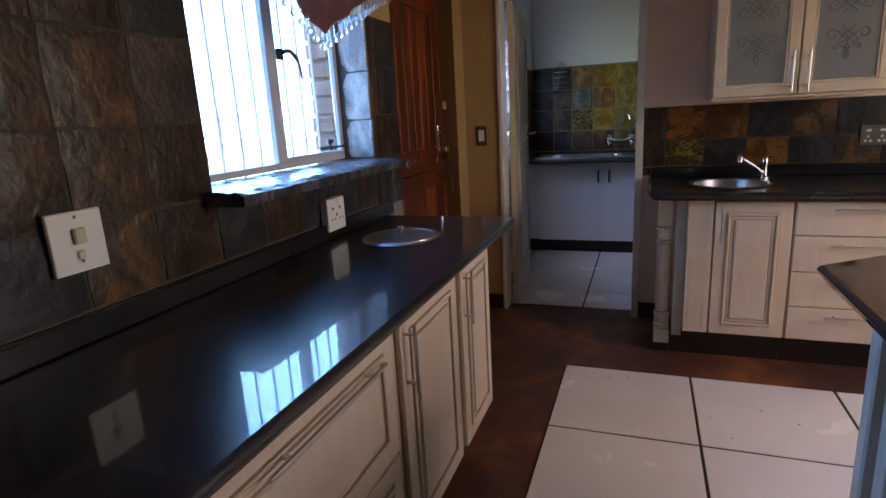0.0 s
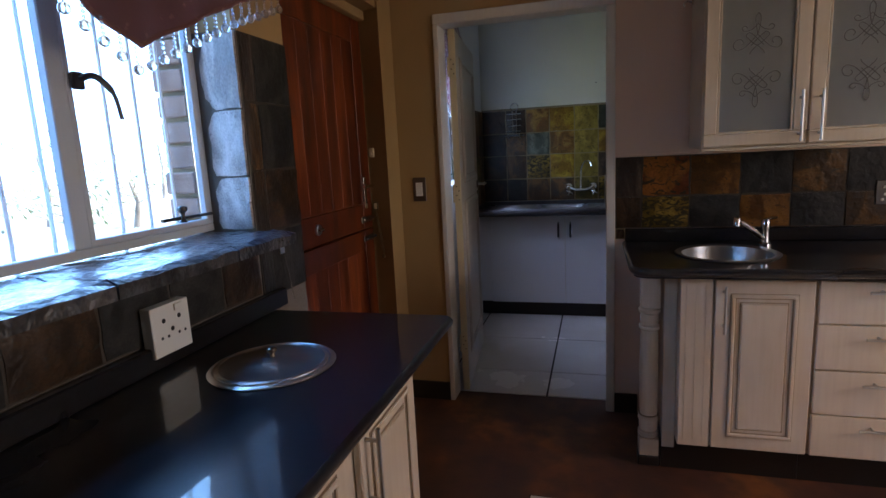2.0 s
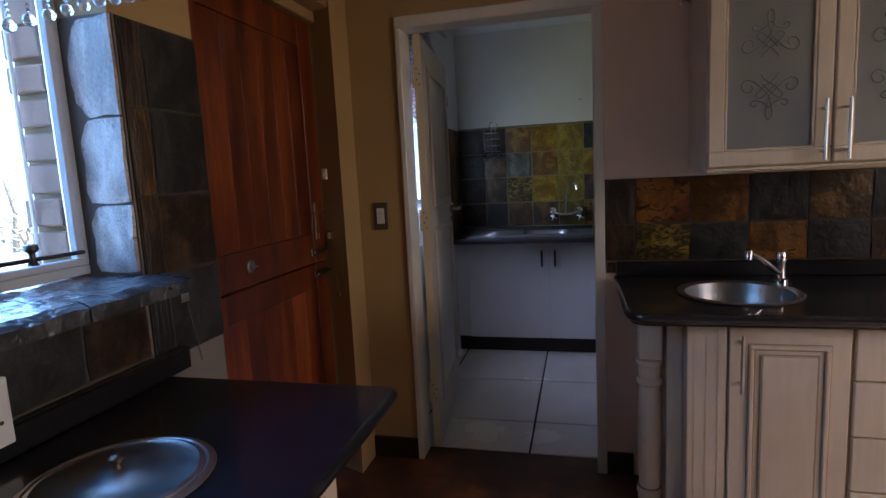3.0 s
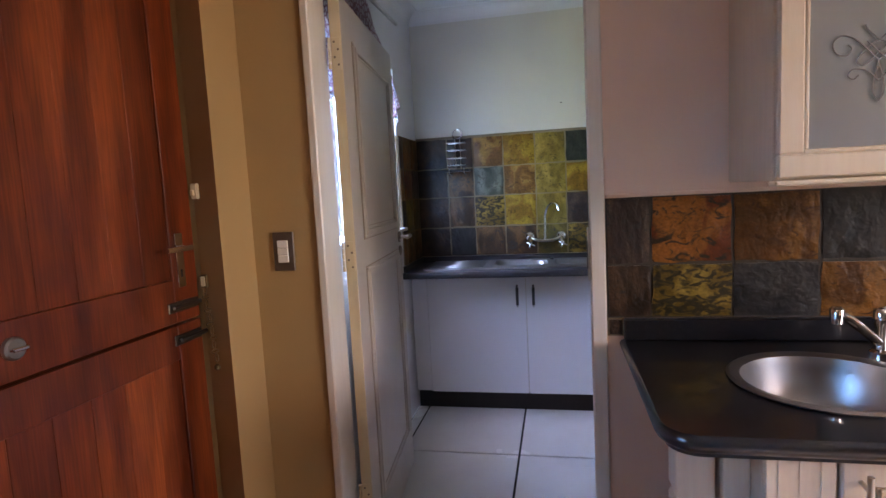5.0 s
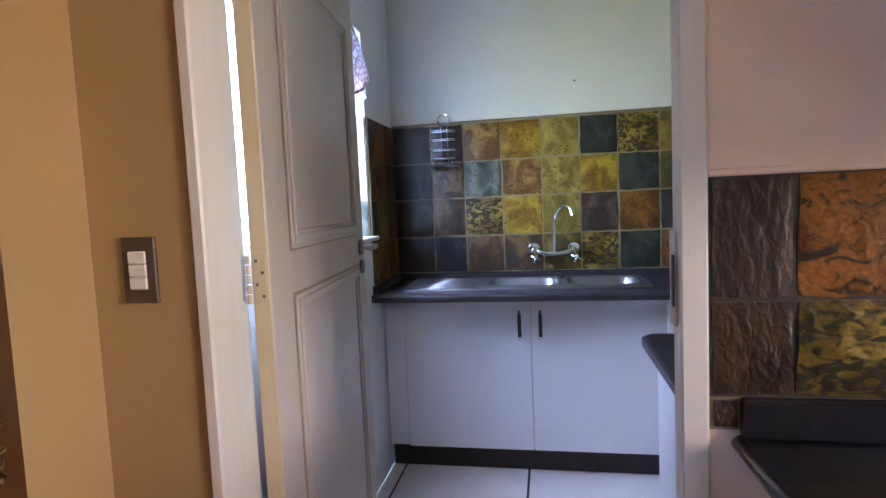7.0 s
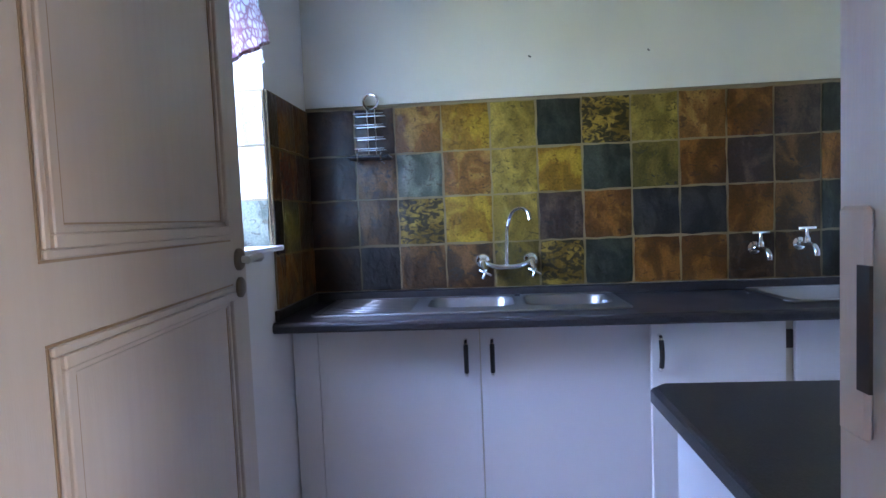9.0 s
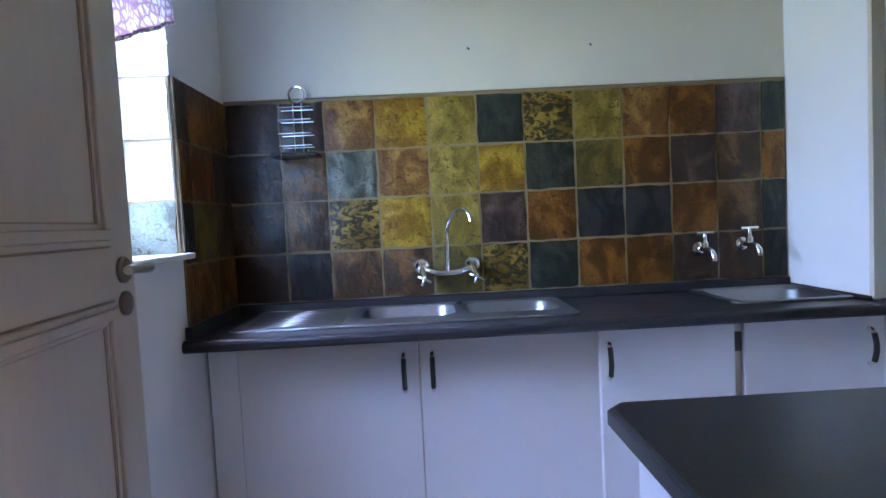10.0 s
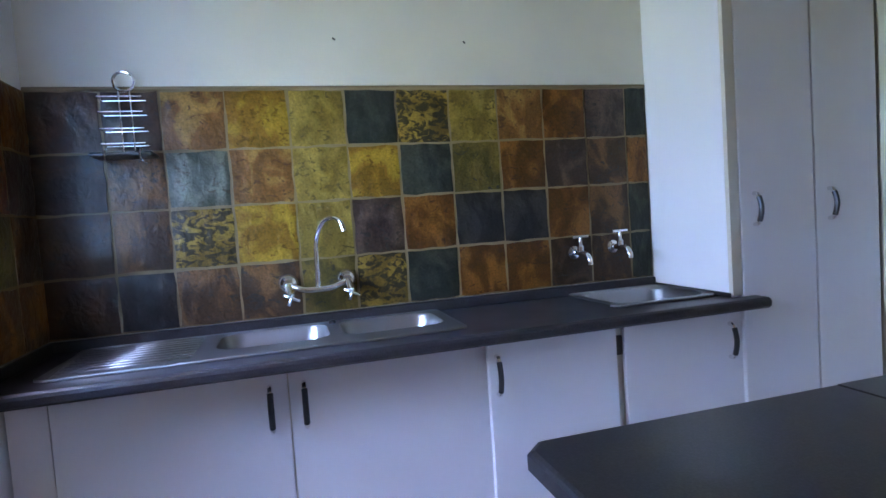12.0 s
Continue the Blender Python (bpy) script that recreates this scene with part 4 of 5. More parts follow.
def swag(name, x, points, top, mat, label, fold, bead_y, drop=0.012, drawn=None):
    """A pointed cloth valance: points are (y, z) of its lower hem; it hangs in shallow folds; drawn is (y, z), to where its upper corner is drawn down."""
    ob = thing(name, (x, points[0][0], top), label, "curtain")
    bm = bmesh.new()
    rows, n = [], 10
    fine = []
    for (ya, za), (yb, zb) in zip(points, points[1:]):
        for k in range(12):
            fine.append((ya + (yb - ya) * k / 12, za + (zb - za) * k / 12))
    fine.append(points[-1])
    for y, z in fine:
        up = top if not drawn or y < 7.75 else top + (drawn[1] - top) * (y - 7.75) / (drawn[0] - 7.75)
        rows.append([bm.verts.new((x + fold * math.sin(y * 38) * (0.3 + 0.7 * i / n) + 0.004 * noise.noise((y * 14, i, 1)), y, up + (z - up) * i / n)) for i in range(n + 1)])
    for r, s in zip(rows, rows[1:]):
        for i in range(n):
            bm.faces.new((r[i], s[i], s[i + 1], r[i + 1]))
    bmesh.ops.solidify(bm, geom=bm.faces, thickness=0.003)
    part("cloth", bm, mat, ob, "", True)
    part("hem", tube([(x + fold * math.sin(y * 38) - 0.001, y, z) for y, z in fine], 0.006, 8), mat, ob, "gathered hem band", True)
    part("rail", tube([(x, points[0][0] - 0.02, top + 0.008), (x, points[-1][0] + 0.02, top + 0.008)], 0.010, 10), BRUSHED_NICKEL, ob)
    for y in bead_y:
        for (ya, za), (yb, zb) in zip(points, points[1:]):
            if ya <= y <= yb:
                beads(ob, (x, y, za + (zb - za) * (y - ya) / (yb - ya)), 4, drop)
    return ob


val = swag("valance", -0.548, [(4.38, 1.91), (4.70, 1.80), (5.005, 1.628), (5.36, 1.795), (5.64, 1.90)], 2.12, CLOTH, "brown pink brocade pointed valance with a glass bead fringe", 0.012, [4.40 + 0.040 * k for k in range(31)])
for y in (4.42, 5.60):
    part("bracket", box(LW - 0.013, -0.552, y - 0.008, y + 0.008, 2.122, 2.136, 0.002), BRUSHED_NICKEL, val)

# brick reveal outside the window
pier = structure("wall_brick_reveal", box(-0.895, -0.798, 5.445, 5.4545, 1.125, 2.055), GROUT, "red brown brick reveal outside the window", "wall")
rng = random.Random(4)
for k in range(12):
    z, y0 = 1.13 + k * 0.0775, 5.432 + rng.uniform(-0.012, 0.006)
    part("brick", box(-0.8985, -0.794, y0, 5.4535, z, z + 0.066 + rng.uniform(-0.005, 0.004), 0.005, 2), BRICK, pier)

# switches, sockets
def plate_on(face, name, u0, u1, z0, z1, mat, label, category, d=0.008):
    ob = thing(name, face.at((u0 + u1) / 2, 0, z0), label, category)
    part("plate", face.box(u0, u1, 0.0005, d, z0, z1, 0.002), mat, ob)
    return ob


tiles_w = Face("x", LW + 0.004)
sw = plate_on(tiles_w, "light_switch", 3.975, 4.095, 1.052, 1.180, WHITE_PLASTIC, "white wall plate with one cream isolator switch", "switch", 0.012)
part("rocker", tiles_w.box(4.022, 4.046, 0.0125, 0.024, 1.112, 1.145, 0.002), CREAM_PLASTIC, sw, "cream rocker")
part("indicator", tiles_w.box(4.026, 4.042, 0.0125, 0.016, 1.080, 1.098, 0.002), CREAM_PLASTIC, sw, "cream indicator window")
for z in (1.075, 1.168):
    part("screw", lathe([(0.004, 0), (0.003, 0.002)], 10, pose(LW + 0.0165, 4.035, z, 0, 90, 0)), BRONZE, sw)
so = plate_on(tiles_w, "wall_socket", 4.963, 5.085, 0.932, 1.052, WHITE_PLASTIC, "white two-pin and three-pin wall socket above the worktop", "socket", 0.031)
for y, z, r in ((5.0, 1.015, 0.006), (5.05, 1.015, 0.006), (5.025, 0.99, 0.006), (4.99, 0.975, 0.004), (5.01, 0.975, 0.004), (5.045, 0.975, 0.004), (5.065, 0.975, 0.004)):
    part("pin_hole", lathe([(r, 0), (r * 0.9, 0.0006)], 12, pose(LW + 0.0352, y, z, 0, 90, 0)), BLACK_PLASTIC, so, "dark pin hole")
part("rocker", tiles_w.box(5.035, 5.060, 0.0312, 0.036, 1.030, 1.047, 0.001), WHITE_PLASTIC, so)
ends = Face("y", BW)
sw2 = plate_on(ends, "light_switch", -0.540, -0.469, 1.122, 1.247, PLATE_BROWN, "brown metal plate with three white rocker switches", "switch", 0.009)
for k in range(3):
    part("rocker", ends.box(-0.523, -0.486, 0.0095, 0.015, 1.149 + k * 0.024, 1.1725 + k * 0.024, 0.002), WHITE_PLASTIC, sw2)
tiles_n = Face("y", BW - 0.009)
so2 = plate_on(tiles_n, "wall_socket", 1.565, 1.70, 1.055, 1.16, PLATE_DARK, "dark metal double wall socket with white rockers", "socket", 0.010)
for u0 in (1.59, 1.65):
    part("rocker", tiles_n.box(u0, u0 + 0.022, 0.0105, 0.015, 1.125, 1.138, 0.001), WHITE_PLASTIC, so2, "white rocker")
    bm = bmesh.new()
    for du, dz in ((0.011, 0.045), (0.0, 0.022), (0.022, 0.022)):
        bmesh.ops.create_cone(bm, cap_ends=True, segments=12, radius1=0.007, radius2=0.006, depth=0.002, matrix=Matrix.Translation(tiles_n.at(u0 + du, 0.011, 1.055 + dz)) @ pose(0, 0, 0, 90, 0, 0))
    part("pin_hole", bm, WHITE_PLASTIC, so2, "pale ringed pin holes")
plug = thing("plug_chain", (-0.60, 5.575, 0.89), "thin chrome ball chain hanging from a small square bracket", "chain")
part("bracket", box(LW - 0.012, LW + 0.008, 5.562, 5.59, 1.065, 1.095, 0.002), CHROME, plug)
bm = bmesh.new()
for k in range(22):
    bmesh.ops.create_icosphere(bm, subdivisions=1, radius=0.0030, matrix=pose(LW + 0.012 + 0.0006 * k, 5.576 + 0.0007 * k, 1.06 - 0.0072 * k))
part("chain", bm, DARK_METAL, plug, "", True)


# ---- scullery joinery ----
SZ = 0.89
LD, RD = 8.415, 8.335
sl = Face("y", LD)
sr = Face("y", RD)


def pull(face, parent, u, z0, z1, d=0.017, dark=True):
    """A bowed bridge handle."""
    pts = arc([face.at(u, d, z0), face.at(u, d + 0.018, z0 + 0.006), face.at(u, d + 0.030, (z0 + z1) / 2), face.at(u, d + 0.018, z1 - 0.006), face.at(u, d, z1)], 6)
    bm = tube(pts, 0.0075, 8)
    h = part("handle", bm, CHROME, parent, "bowed chrome handle with a dark grip", True)
    if dark:
        part("grip", tube([q + (face.at(0, 0.002, 0) - face.at(0, 0, 0)) for q in pts[7:18]], 0.0085, 8), BLACK_PLASTIC, h, "dark grip", True)


su = thing("sink_cabinet", (0.1, 8.55, 0), "white melamine sink cabinet with two doors", "cabinet", "scullery base cabinets")
cut(part("body", box(SL + 0.006, 0.79, LD + 0.001, SB - 0.02, 0.125, 0.848, 0.001), MELAMINE_EDGE, su), [box(-0.2, 0.77, 8.43, 8.69, 0.2, 0.95)])
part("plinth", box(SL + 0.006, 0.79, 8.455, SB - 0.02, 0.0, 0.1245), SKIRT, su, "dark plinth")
part("filler", sl.box(SL + 0.008, -0.437, 0.001, 0.012, 0.126, 0.846, 0.001), MELAMINE, su)
for u0, u1, hu in ((-0.434, 0.160, 0.112), (0.164, 0.772, 0.206)):
    d = part("door", sl.box(u0, u1, 0.001, 0.017, 0.122, 0.845, 0.0015), MELAMINE, su)
    pull(sl, d, hu, 0.655, 0.782)
su2 = thing("base_cabinet", (1.2, 8.5, 0), "white melamine trough cabinet with two doors, one hung ajar", "cabinet", "scullery base cabinets")
cut(part("body", box(0.792, 1.618, RD + 0.001, SB - 0.02, 0.125, 0.848, 0.001), MELAMINE_EDGE, su2), [box(1.20, 1.61, 8.36, 8.69, 0.2, 0.95)])
part("plinth", box(0.792, 1.618, 8.33, SB - 0.02, 0.0, 0.1245), SKIRT, su2, "dark plinth")
for u0, u1, hu in ((0.742, 1.178, 0.768), (1.209, 1.664, 1.615)):
    d = part("door", sr.box(u0, u1, 0.001, 0.021, 0.122, 0.842, 0.0015), MELAMINE, su2)
    pull(sr, d, hu, 0.685, 0.80, 0.021)
part("cabinet_hinge", sr.box(1.181, 1.206, 0.001, 0.012, 0.745, 0.808, 0.002), DARK_METAL, su2, "dark exposed hinge")

tall = thing("tall_cupboard", (1.95, 8.5, 0), "white melamine tall cupboard with two long doors", "cupboard")
part("body", box(1.622, 2.29, 8.316, SB - 0.002, 0.10, 2.38, 0.001), MELAMINE, tall)
part("side_edge", box(1.622, 1.663, 8.2985, 8.3155, 0.895, 2.38, 0.001), MELAMINE_EDGE, tall, "cream edge strip")
part("plinth", box(1.64, 2.29, 8.36, SB - 0.01, 0.0, 0.0995), SKIRT, tall, "dark plinth")
st = Face("y", 8.3155)
for u0, u1, hu in ((1.666, 1.983, 1.722), (1.990, 2.282, 2.048)):
    d = part("door", st.box(u0, u1, 0.001, 0.018, 0.12, 2.36, 0.002), MELAMINE, tall)
    pull(st, d, hu, 1.13, 1.235)
# A glaze-brown strip paints the shadow at the cupboard's end.
part("door_gap", st.box(2.2825, 2.2895, 0.001, 0.006, 0.12, 2.36), GLAZE, tall, "brown shadow strip at the end")

stop = thing("scullery_worktop", (0.5, 8.5, 0.85), "dark laminate worktop with a rounded front edge", "worktop")
rows = []
for dy, z in ((0.030, SZ - 0.038), (0.008, SZ - 0.037), (0.001, SZ - 0.030), (0.0, SZ - 0.014), (0.003, SZ - 0.006), (0.010, SZ - 0.001), (0.020, SZ)):
    rows.append(([(SL + 0.002, 8.235 + dy), (1.718 - dy * 0.5, 8.235 + dy), (1.718 - dy * 0.5, 8.294), (1.618, 8.2945), (1.618, SB - 0.002), (SL + 0.002, SB - 0.002)], z))
slab = part("slab", stepped_top(rows), POSTFORM, stop)
cut(slab, [box(-0.028, 0.293, 8.427, 8.666, 0.8, 1.0), box(0.337, 0.653, 8.427, 8.666, 0.8, 1.0), box(1.242, 1.598, 8.387, 8.673, 0.8, 1.0)])
part("upstand", box(SL + 0.002, SL + 0.022, 8.262, SB - 0.027, SZ + 0.0005, 0.928, 0.003), POSTFORM, stop)
part("upstand", box(SL + 0.002, 1.618, SB - 0.026, SB - 0.003, SZ + 0.0005, 0.927, 0.003), POSTFORM, stop)
part("upstand", box(1.613, 1.6185, 8.30, SB - 0.027, SZ + 0.0005, 0.905, 0.002), POSTFORM, stop)
table = thing("side_worktop", (1.2, 7.2, 0.86), "dark laminate worktop with a clipped square end beside the doorway", "worktop")
rows = []
for i, z in ((0.004, 0.857), (0.0, 0.862), (0.0, 0.884), (0.003, 0.889), (0.008, 0.892)):
    rows.append(([(0.50 + i, 6.94), (1.085, 6.94), (1.085, 7.505 - i), (0.525 + i, 7.505 - i), (0.50 + i, 7.48 - i)], z))
part("slab", stepped_top(rows), POSTFORM, table)
part("slab", box(1.088, SR - 0.002, 6.94, 7.505, 0.857, 0.892, 0.005), POSTFORM, table)
tb = thing("base_cabinet", (1.2, 7.2, 0), "white melamine base cabinet beside the doorway", "cabinet", "scullery base cabinets")
part("body", box(0.535, SR - 0.01, 6.95, 7.44, 0.10, 0.856, 0.002), MELAMINE, tb)
part("plinth", box(0.57, SR - 0.01, 6.97, 7.40, 0.0025, 0.0995), SKIRT, tb, "dark plinth")


def sunk(x0, x1, y0, y1, z, depth, r, n=6):
    """An open bowl pressed below a rim."""
    rows = [(rounded(x0, x1, y0, y1, (r,) * 4, n), z), (rounded(x0 + 0.008, x1 - 0.008, y0 + 0.008, y1 - 0.008, (r,) * 4, n), z - 0.012),
            (rounded(x0 + 0.016, x1 - 0.016, y0 + 0.016, y1 - 0.016, (r,) * 4, n), z - depth + 0.03), (rounded(x0 + 0.045, x1 - 0.045, y0 + 0.045, y1 - 0.045, (r,) * 4, n), z - depth)]
    bm = bmesh.new()
    rings = [[bm.verts.new((x, y, zz)) for x, y in o] for o, zz in rows]
    k = len(rings[0])
    for lo, hi in zip(rings, rings[1:]):
        for i in range(k):
            bm.faces.new((lo[i], lo[(i + 1) % k], hi[(i + 1) % k], hi[i]))
    bm.faces.new(rings[-1])
    return bm


def ring_plate(outer, holes, z, mat_holder):
    """A flat sheet with rounded holes, by filling between outlines."""
    bm = bmesh.new()
    edges = []
    for o in [outer] + holes:
        vs = [bm.verts.new((x, y, z)) for x, y in o]
        edges += [bm.edges.new((vs[i], vs[(i + 1) % len(vs)])) for i in range(len(vs))]
    bmesh.ops.triangle_fill(bm, use_beauty=True, edges=edges)
    return bm


ds = thing("double_sink", (0.1, 8.5, SZ), "stainless steel double bowl sink with a ribbed drainer", "sink")
x0, x1, y0, y1 = -0.435, 0.69, 8.325, 8.694
b1, b2 = (-0.03, 0.295, 8.425, 8.668), (0.335, 0.655, 8.425, 8.668)
part("deck", ring_plate(rounded(x0, x1, y0, y1, (0.03,) * 4), [rounded(*b1, (0.06,) * 4), rounded(*b2, (0.06,) * 4)], SZ + 0.007, None), STEEL, ds)
rim = tube([(x, y, SZ + 0.0045) for x, y in rounded(x0, x1, y0, y1, (0.03,) * 4)] + [(x0 + 0.03, y0, SZ + 0.0045)], 0.0045, 8)
part("rim", rim, STEEL, ds, "", True)
for b_ in (b1, b2):
    bo = part("bowl", sunk(*b_, SZ + 0.007, 0.15, 0.06), STEEL, ds, "", True)
    part("waste", lathe([(0.035, 0), (0.035, 0.002), (0.015, 0.001)], 20, pose((b_[0] + b_[1]) / 2, (b_[2] + b_[3]) / 2, SZ - 0.142)), CHROME, bo, "chrome waste ring", True)
for k in range(9):
    part("drainer_rib", tube([(-0.40, 8.37 + k * 0.035, SZ + 0.008), (-0.08, 8.37 + k * 0.035, SZ + 0.008)], 0.0028, 6), STEEL, ds, "", True)
part("overflow_knob", lathe([(0.012, 0), (0.012, 0.006), (0.008, 0.010)], 16, pose(0.315, 8.655, SZ + 0.0072)), BLACK_PLASTIC, ds, "black plug fitting", True)
tr = thing("trough_sink", (1.42, 8.5, SZ), "deep stainless steel laundry trough set in the worktop", "sink")
tb_ = (1.240, 1.600, 8.385, 8.675)
part("deck", ring_plate(rounded(1.212, 1.611, 8.358, 8.694, (0.03,) * 4), [rounded(*tb_, (0.05,) * 4)], SZ + 0.006, None), STEEL, tr)
part("bowl", sunk(*tb_, SZ + 0.006, 0.25, 0.05), STEEL, tr, "", True)
part("rim", tube([(x, y, SZ + 0.0045) for x, y in rounded(1.212, 1.611, 8.358, 8.694, (0.03,) * 4)] + [(1.242, 8.358, SZ + 0.0045)], 0.0045, 8), STEEL, tr, "", True)

TY = SB - 0.012
mx = thing("wall_mixer_tap", (0.28, TY, 1.02), "chrome wall mixer tap with a swan neck spout and cross heads", "tap")
part("bridge", tube(arc([(0.19, TY - 0.045, 1.035), (0.235, TY - 0.06, 1.02), (0.28, TY - 0.062, 1.018), (0.325, TY - 0.06, 1.02), (0.372, TY - 0.045, 1.035)], 6), 0.011, 12), CHROME, mx, "", True)
part("spout", tube(arc([(0.278, TY - 0.062, 1.02), (0.280, TY - 0.066, 1.10), (0.284, TY - 0.075, 1.18), (0.305, TY - 0.11, 1.235), (0.335, TY - 0.15, 1.250), (0.358, TY - 0.18, 1.235), (0.366, TY - 0.19, 1.205)], 6), 0.0085, 12), CHROME, mx, "", True)
for x in (0.183, 0.379):
    part("wall_rose", lathe([(0.034, 0.0), (0.033, 0.010), (0.024, 0.020), (0.016, 0.026), (0.016, 0.05)], 24, pose(x, TY + 0.002, 1.04, 90, 0, 0)), CHROME, mx, "", True)
    hd = part("tap_head", tube([(x, TY - 0.045, 1.036), (x + 0.006, TY - 0.085, 1.005)], 0.012, 12), CHROME, mx, "", True)
    c = Vector((x + 0.007, TY - 0.09, 1.0))
    bm = tube([c + Vector((-0.026, 0, 0.012)), c + Vector((0.026, 0, -0.012))], 0.0055, 8)
    tube([c + Vector((-0.010, -0.012, -0.022)), c + Vector((0.010, 0.012, 0.022))], 0.0055, 8, bm)
    part("cross_handle", bm, CHROME, hd, "", True)


def bib_tap(x, z):
    ob = thing("bib_tap", (x, TY, z), "chrome bib tap on the slate tiles above the trough", "tap", "pair of bib taps")
    part("wall_rose", lathe([(0.026, 0), (0.025, 0.006), (0.014, 0.010), (0.012, 0.02)], 20, pose(x - 0.02, TY + 0.002, z, 90, 0, 0)), CHROME, ob, "", True)
    part("spout", tube(arc([(x - 0.02, TY, z), (x - 0.018, TY - 0.05, z), (x - 0.014, TY - 0.085, z - 0.004), (x - 0.012, TY - 0.102, z - 0.022), (x - 0.012, TY - 0.104, z - 0.042)], 6), 0.011, 12), CHROME, ob, "", True)
    part("stem", lathe([(0.013, 0.0), (0.013, 0.02), (0.008, 0.026), (0.006, 0.055)], 16, pose(x - 0.018, TY - 0.05, z + 0.005)), CHROME, ob, "", True)
    part("t_handle", tube([(x - 0.052, TY - 0.052, z + 0.062), (x + 0.016, TY - 0.048, z + 0.062)], 0.006, 10), CHROME, ob, "", True)


bib_tap(1.283, 1.055)
bib_tap(1.455, 1.066)

rack = thing("soap_rack", (-0.27, TY, 1.47), "chrome wire rack with a black tray hung on the tiles", "rack")
RY = TY - 0.03
ringp = [(-0.255 + 0.030 * math.cos(a), TY - 0.012, 1.715 + 0.030 * math.sin(a)) for a in (k * math.tau / 24 for k in range(25))]
part("ring", tube(ringp, 0.005, 8), CHROME, rack, "", True)
for x in (-0.272, -0.240):
    part("upright", tube([(x, TY - 0.012, 1.69), (x, TY - 0.014, 1.48)], 0.0026, 8), CHROME, rack)
for k, z in enumerate((1.655, 1.61, 1.56, 1.515)):
    part("hoop", tube([(-0.318, TY - 0.014, z), (-0.316, RY - 0.045, z), (-0.196, RY - 0.045, z), (-0.194, TY - 0.014, z), (-0.318, TY - 0.014, z)], 0.0022, 8), CHROME, rack)
part("tray", box(-0.345, -0.175, TY - 0.105, TY - 0.006, 1.475, 1.487, 0.004), BLACK_PLASTIC, rack, "black tray")
for x in (-0.30, -0.205):
    part("hook", tube(arc([(x, TY - 0.08, 1.50), (x, TY - 0.11, 1.49), (x, TY - 0.112, 1.465), (x + 0.01, TY - 0.09, 1.452)], 5), 0.003, 6), CHROME, rack)
for x, z in ((0.405, 1.861), (0.874, 1.857)):
    nail = thing("wall_nail", (x, SB, z), "small dark nail sticking out of the plaster wall", "nail", "nails in the scullery wall")
    part("shank", tube([(x, SB - 0.001, z), (x - 0.008, SB - 0.012, z + 0.002)], 0.003, 6), DARK_METAL, nail)

# scullery window
win2 = thing("window_2", (SL - 0.2, 7.7, WZ0), "white painted steel casement window behind the open door", "window", kind="structure")
steel_window(win2, SL - 0.17, WY0, WY1 - 0.001, WZ0 - 0.01, WZ1, 7.75)
part("window_sill", box(SL - 0.165, SL + 0.03, WY0 + 0.001, WY1 + 0.03, WZ0 - 0.029, WZ0 - 0.011, 0.003), WALL_WHITE, win2)
part("stay_bar", tube([(SL - 0.14, 7.95, 1.20), (SL - 0.15, 8.22, 1.20)], 0.005, 8), CHROME, win2)
swag("lace_valance", SL + 0.035, [(7.10, 1.84), (7.45, 1.68), (7.66, 1.58), (7.889, 1.66), (8.27, 1.84)], 2.30, LACE, "mauve and cream scroll patterned valance with glass beads", 0.012, [7.12 + 0.04 * k for k in range(28)], 0.008, (8.27, 1.885))


# ---- outside ----
SKY_GLOW, t, b = nodes_of("hazy_bright_sky", 1.0, 0.0, (0.4, 0.6, 0.8))
b.inputs["Emission Color"].default_value, b.inputs["Emission Strength"].default_value = (0.14, 0.42, 1.0, 1), 1.4
structure("backdrop", box(-40.2, -40.0, -40, 200, -0.149, 80), SKY_GLOW, "bright hazy blue sky beyond the garden", "sky")
structure("ground", box(-300, 300, -300, 300, -0.6, -0.15), PAVING, "pale dry garden ground", "ground")


def garden_tree(x, y, height, spread, seed, leaves=420):
    rng = random.Random(seed)
    ob = thing("tree", (x, y, -0.15), "leafy garden tree beyond the window", "tree")
    bm = tube([(x, y, -0.15), (x + 0.1, y + 0.05, height * 0.35), (x + 0.05, y - 0.1, height * 0.7)], [0.09, 0.06, 0.03], 10)
    tips = []
    for k in range(9):
        a, h = k * 2.4, height * (0.35 + 0.06 * k)
        tip = (x + spread * 0.8 * math.cos(a), y + spread * 0.8 * math.sin(a), h + height * 0.2)
        tube([(x + 0.08, y, h * 0.9), ((x + tip[0]) / 2, (y + tip[1]) / 2, h + height * 0.07), tip], [0.018, 0.009, 0.004], 7, bm)
        tips.append(tip)
    part("trunk", bm, BARK, ob, "", True)
    verts, faces = [], []
    for k in range(leaves):
        t = rng.choice(tips)
        c = Vector((rng.gauss(t[0], spread * 0.3), rng.gauss(t[1], spread * 0.3), rng.gauss(t[2], height * 0.10)))
        m = pose(0, 0, 0, rng.uniform(-35, 35), rng.uniform(-10, 60), rng.uniform(-40, 40))
        s = rng.uniform(0.05, 0.09)
        i = len(verts)
        verts += [c + m @ Vector(p) * s for p in ((-1, 0, 0), (0, -0.35, 0.1), (1, 0, 0), (0, 0.35, 0.1))]
        faces.append((i, i + 1, i + 2, i + 3))
    me = bpy.data.meshes.new("crown")
    me.from_pydata(verts, [], faces)
    me.materials.append(LEAF)
    crown = new("crown", me)
    crown.parent = ob
    crown.matrix_parent_inverse = ob.matrix_basis.inverted()


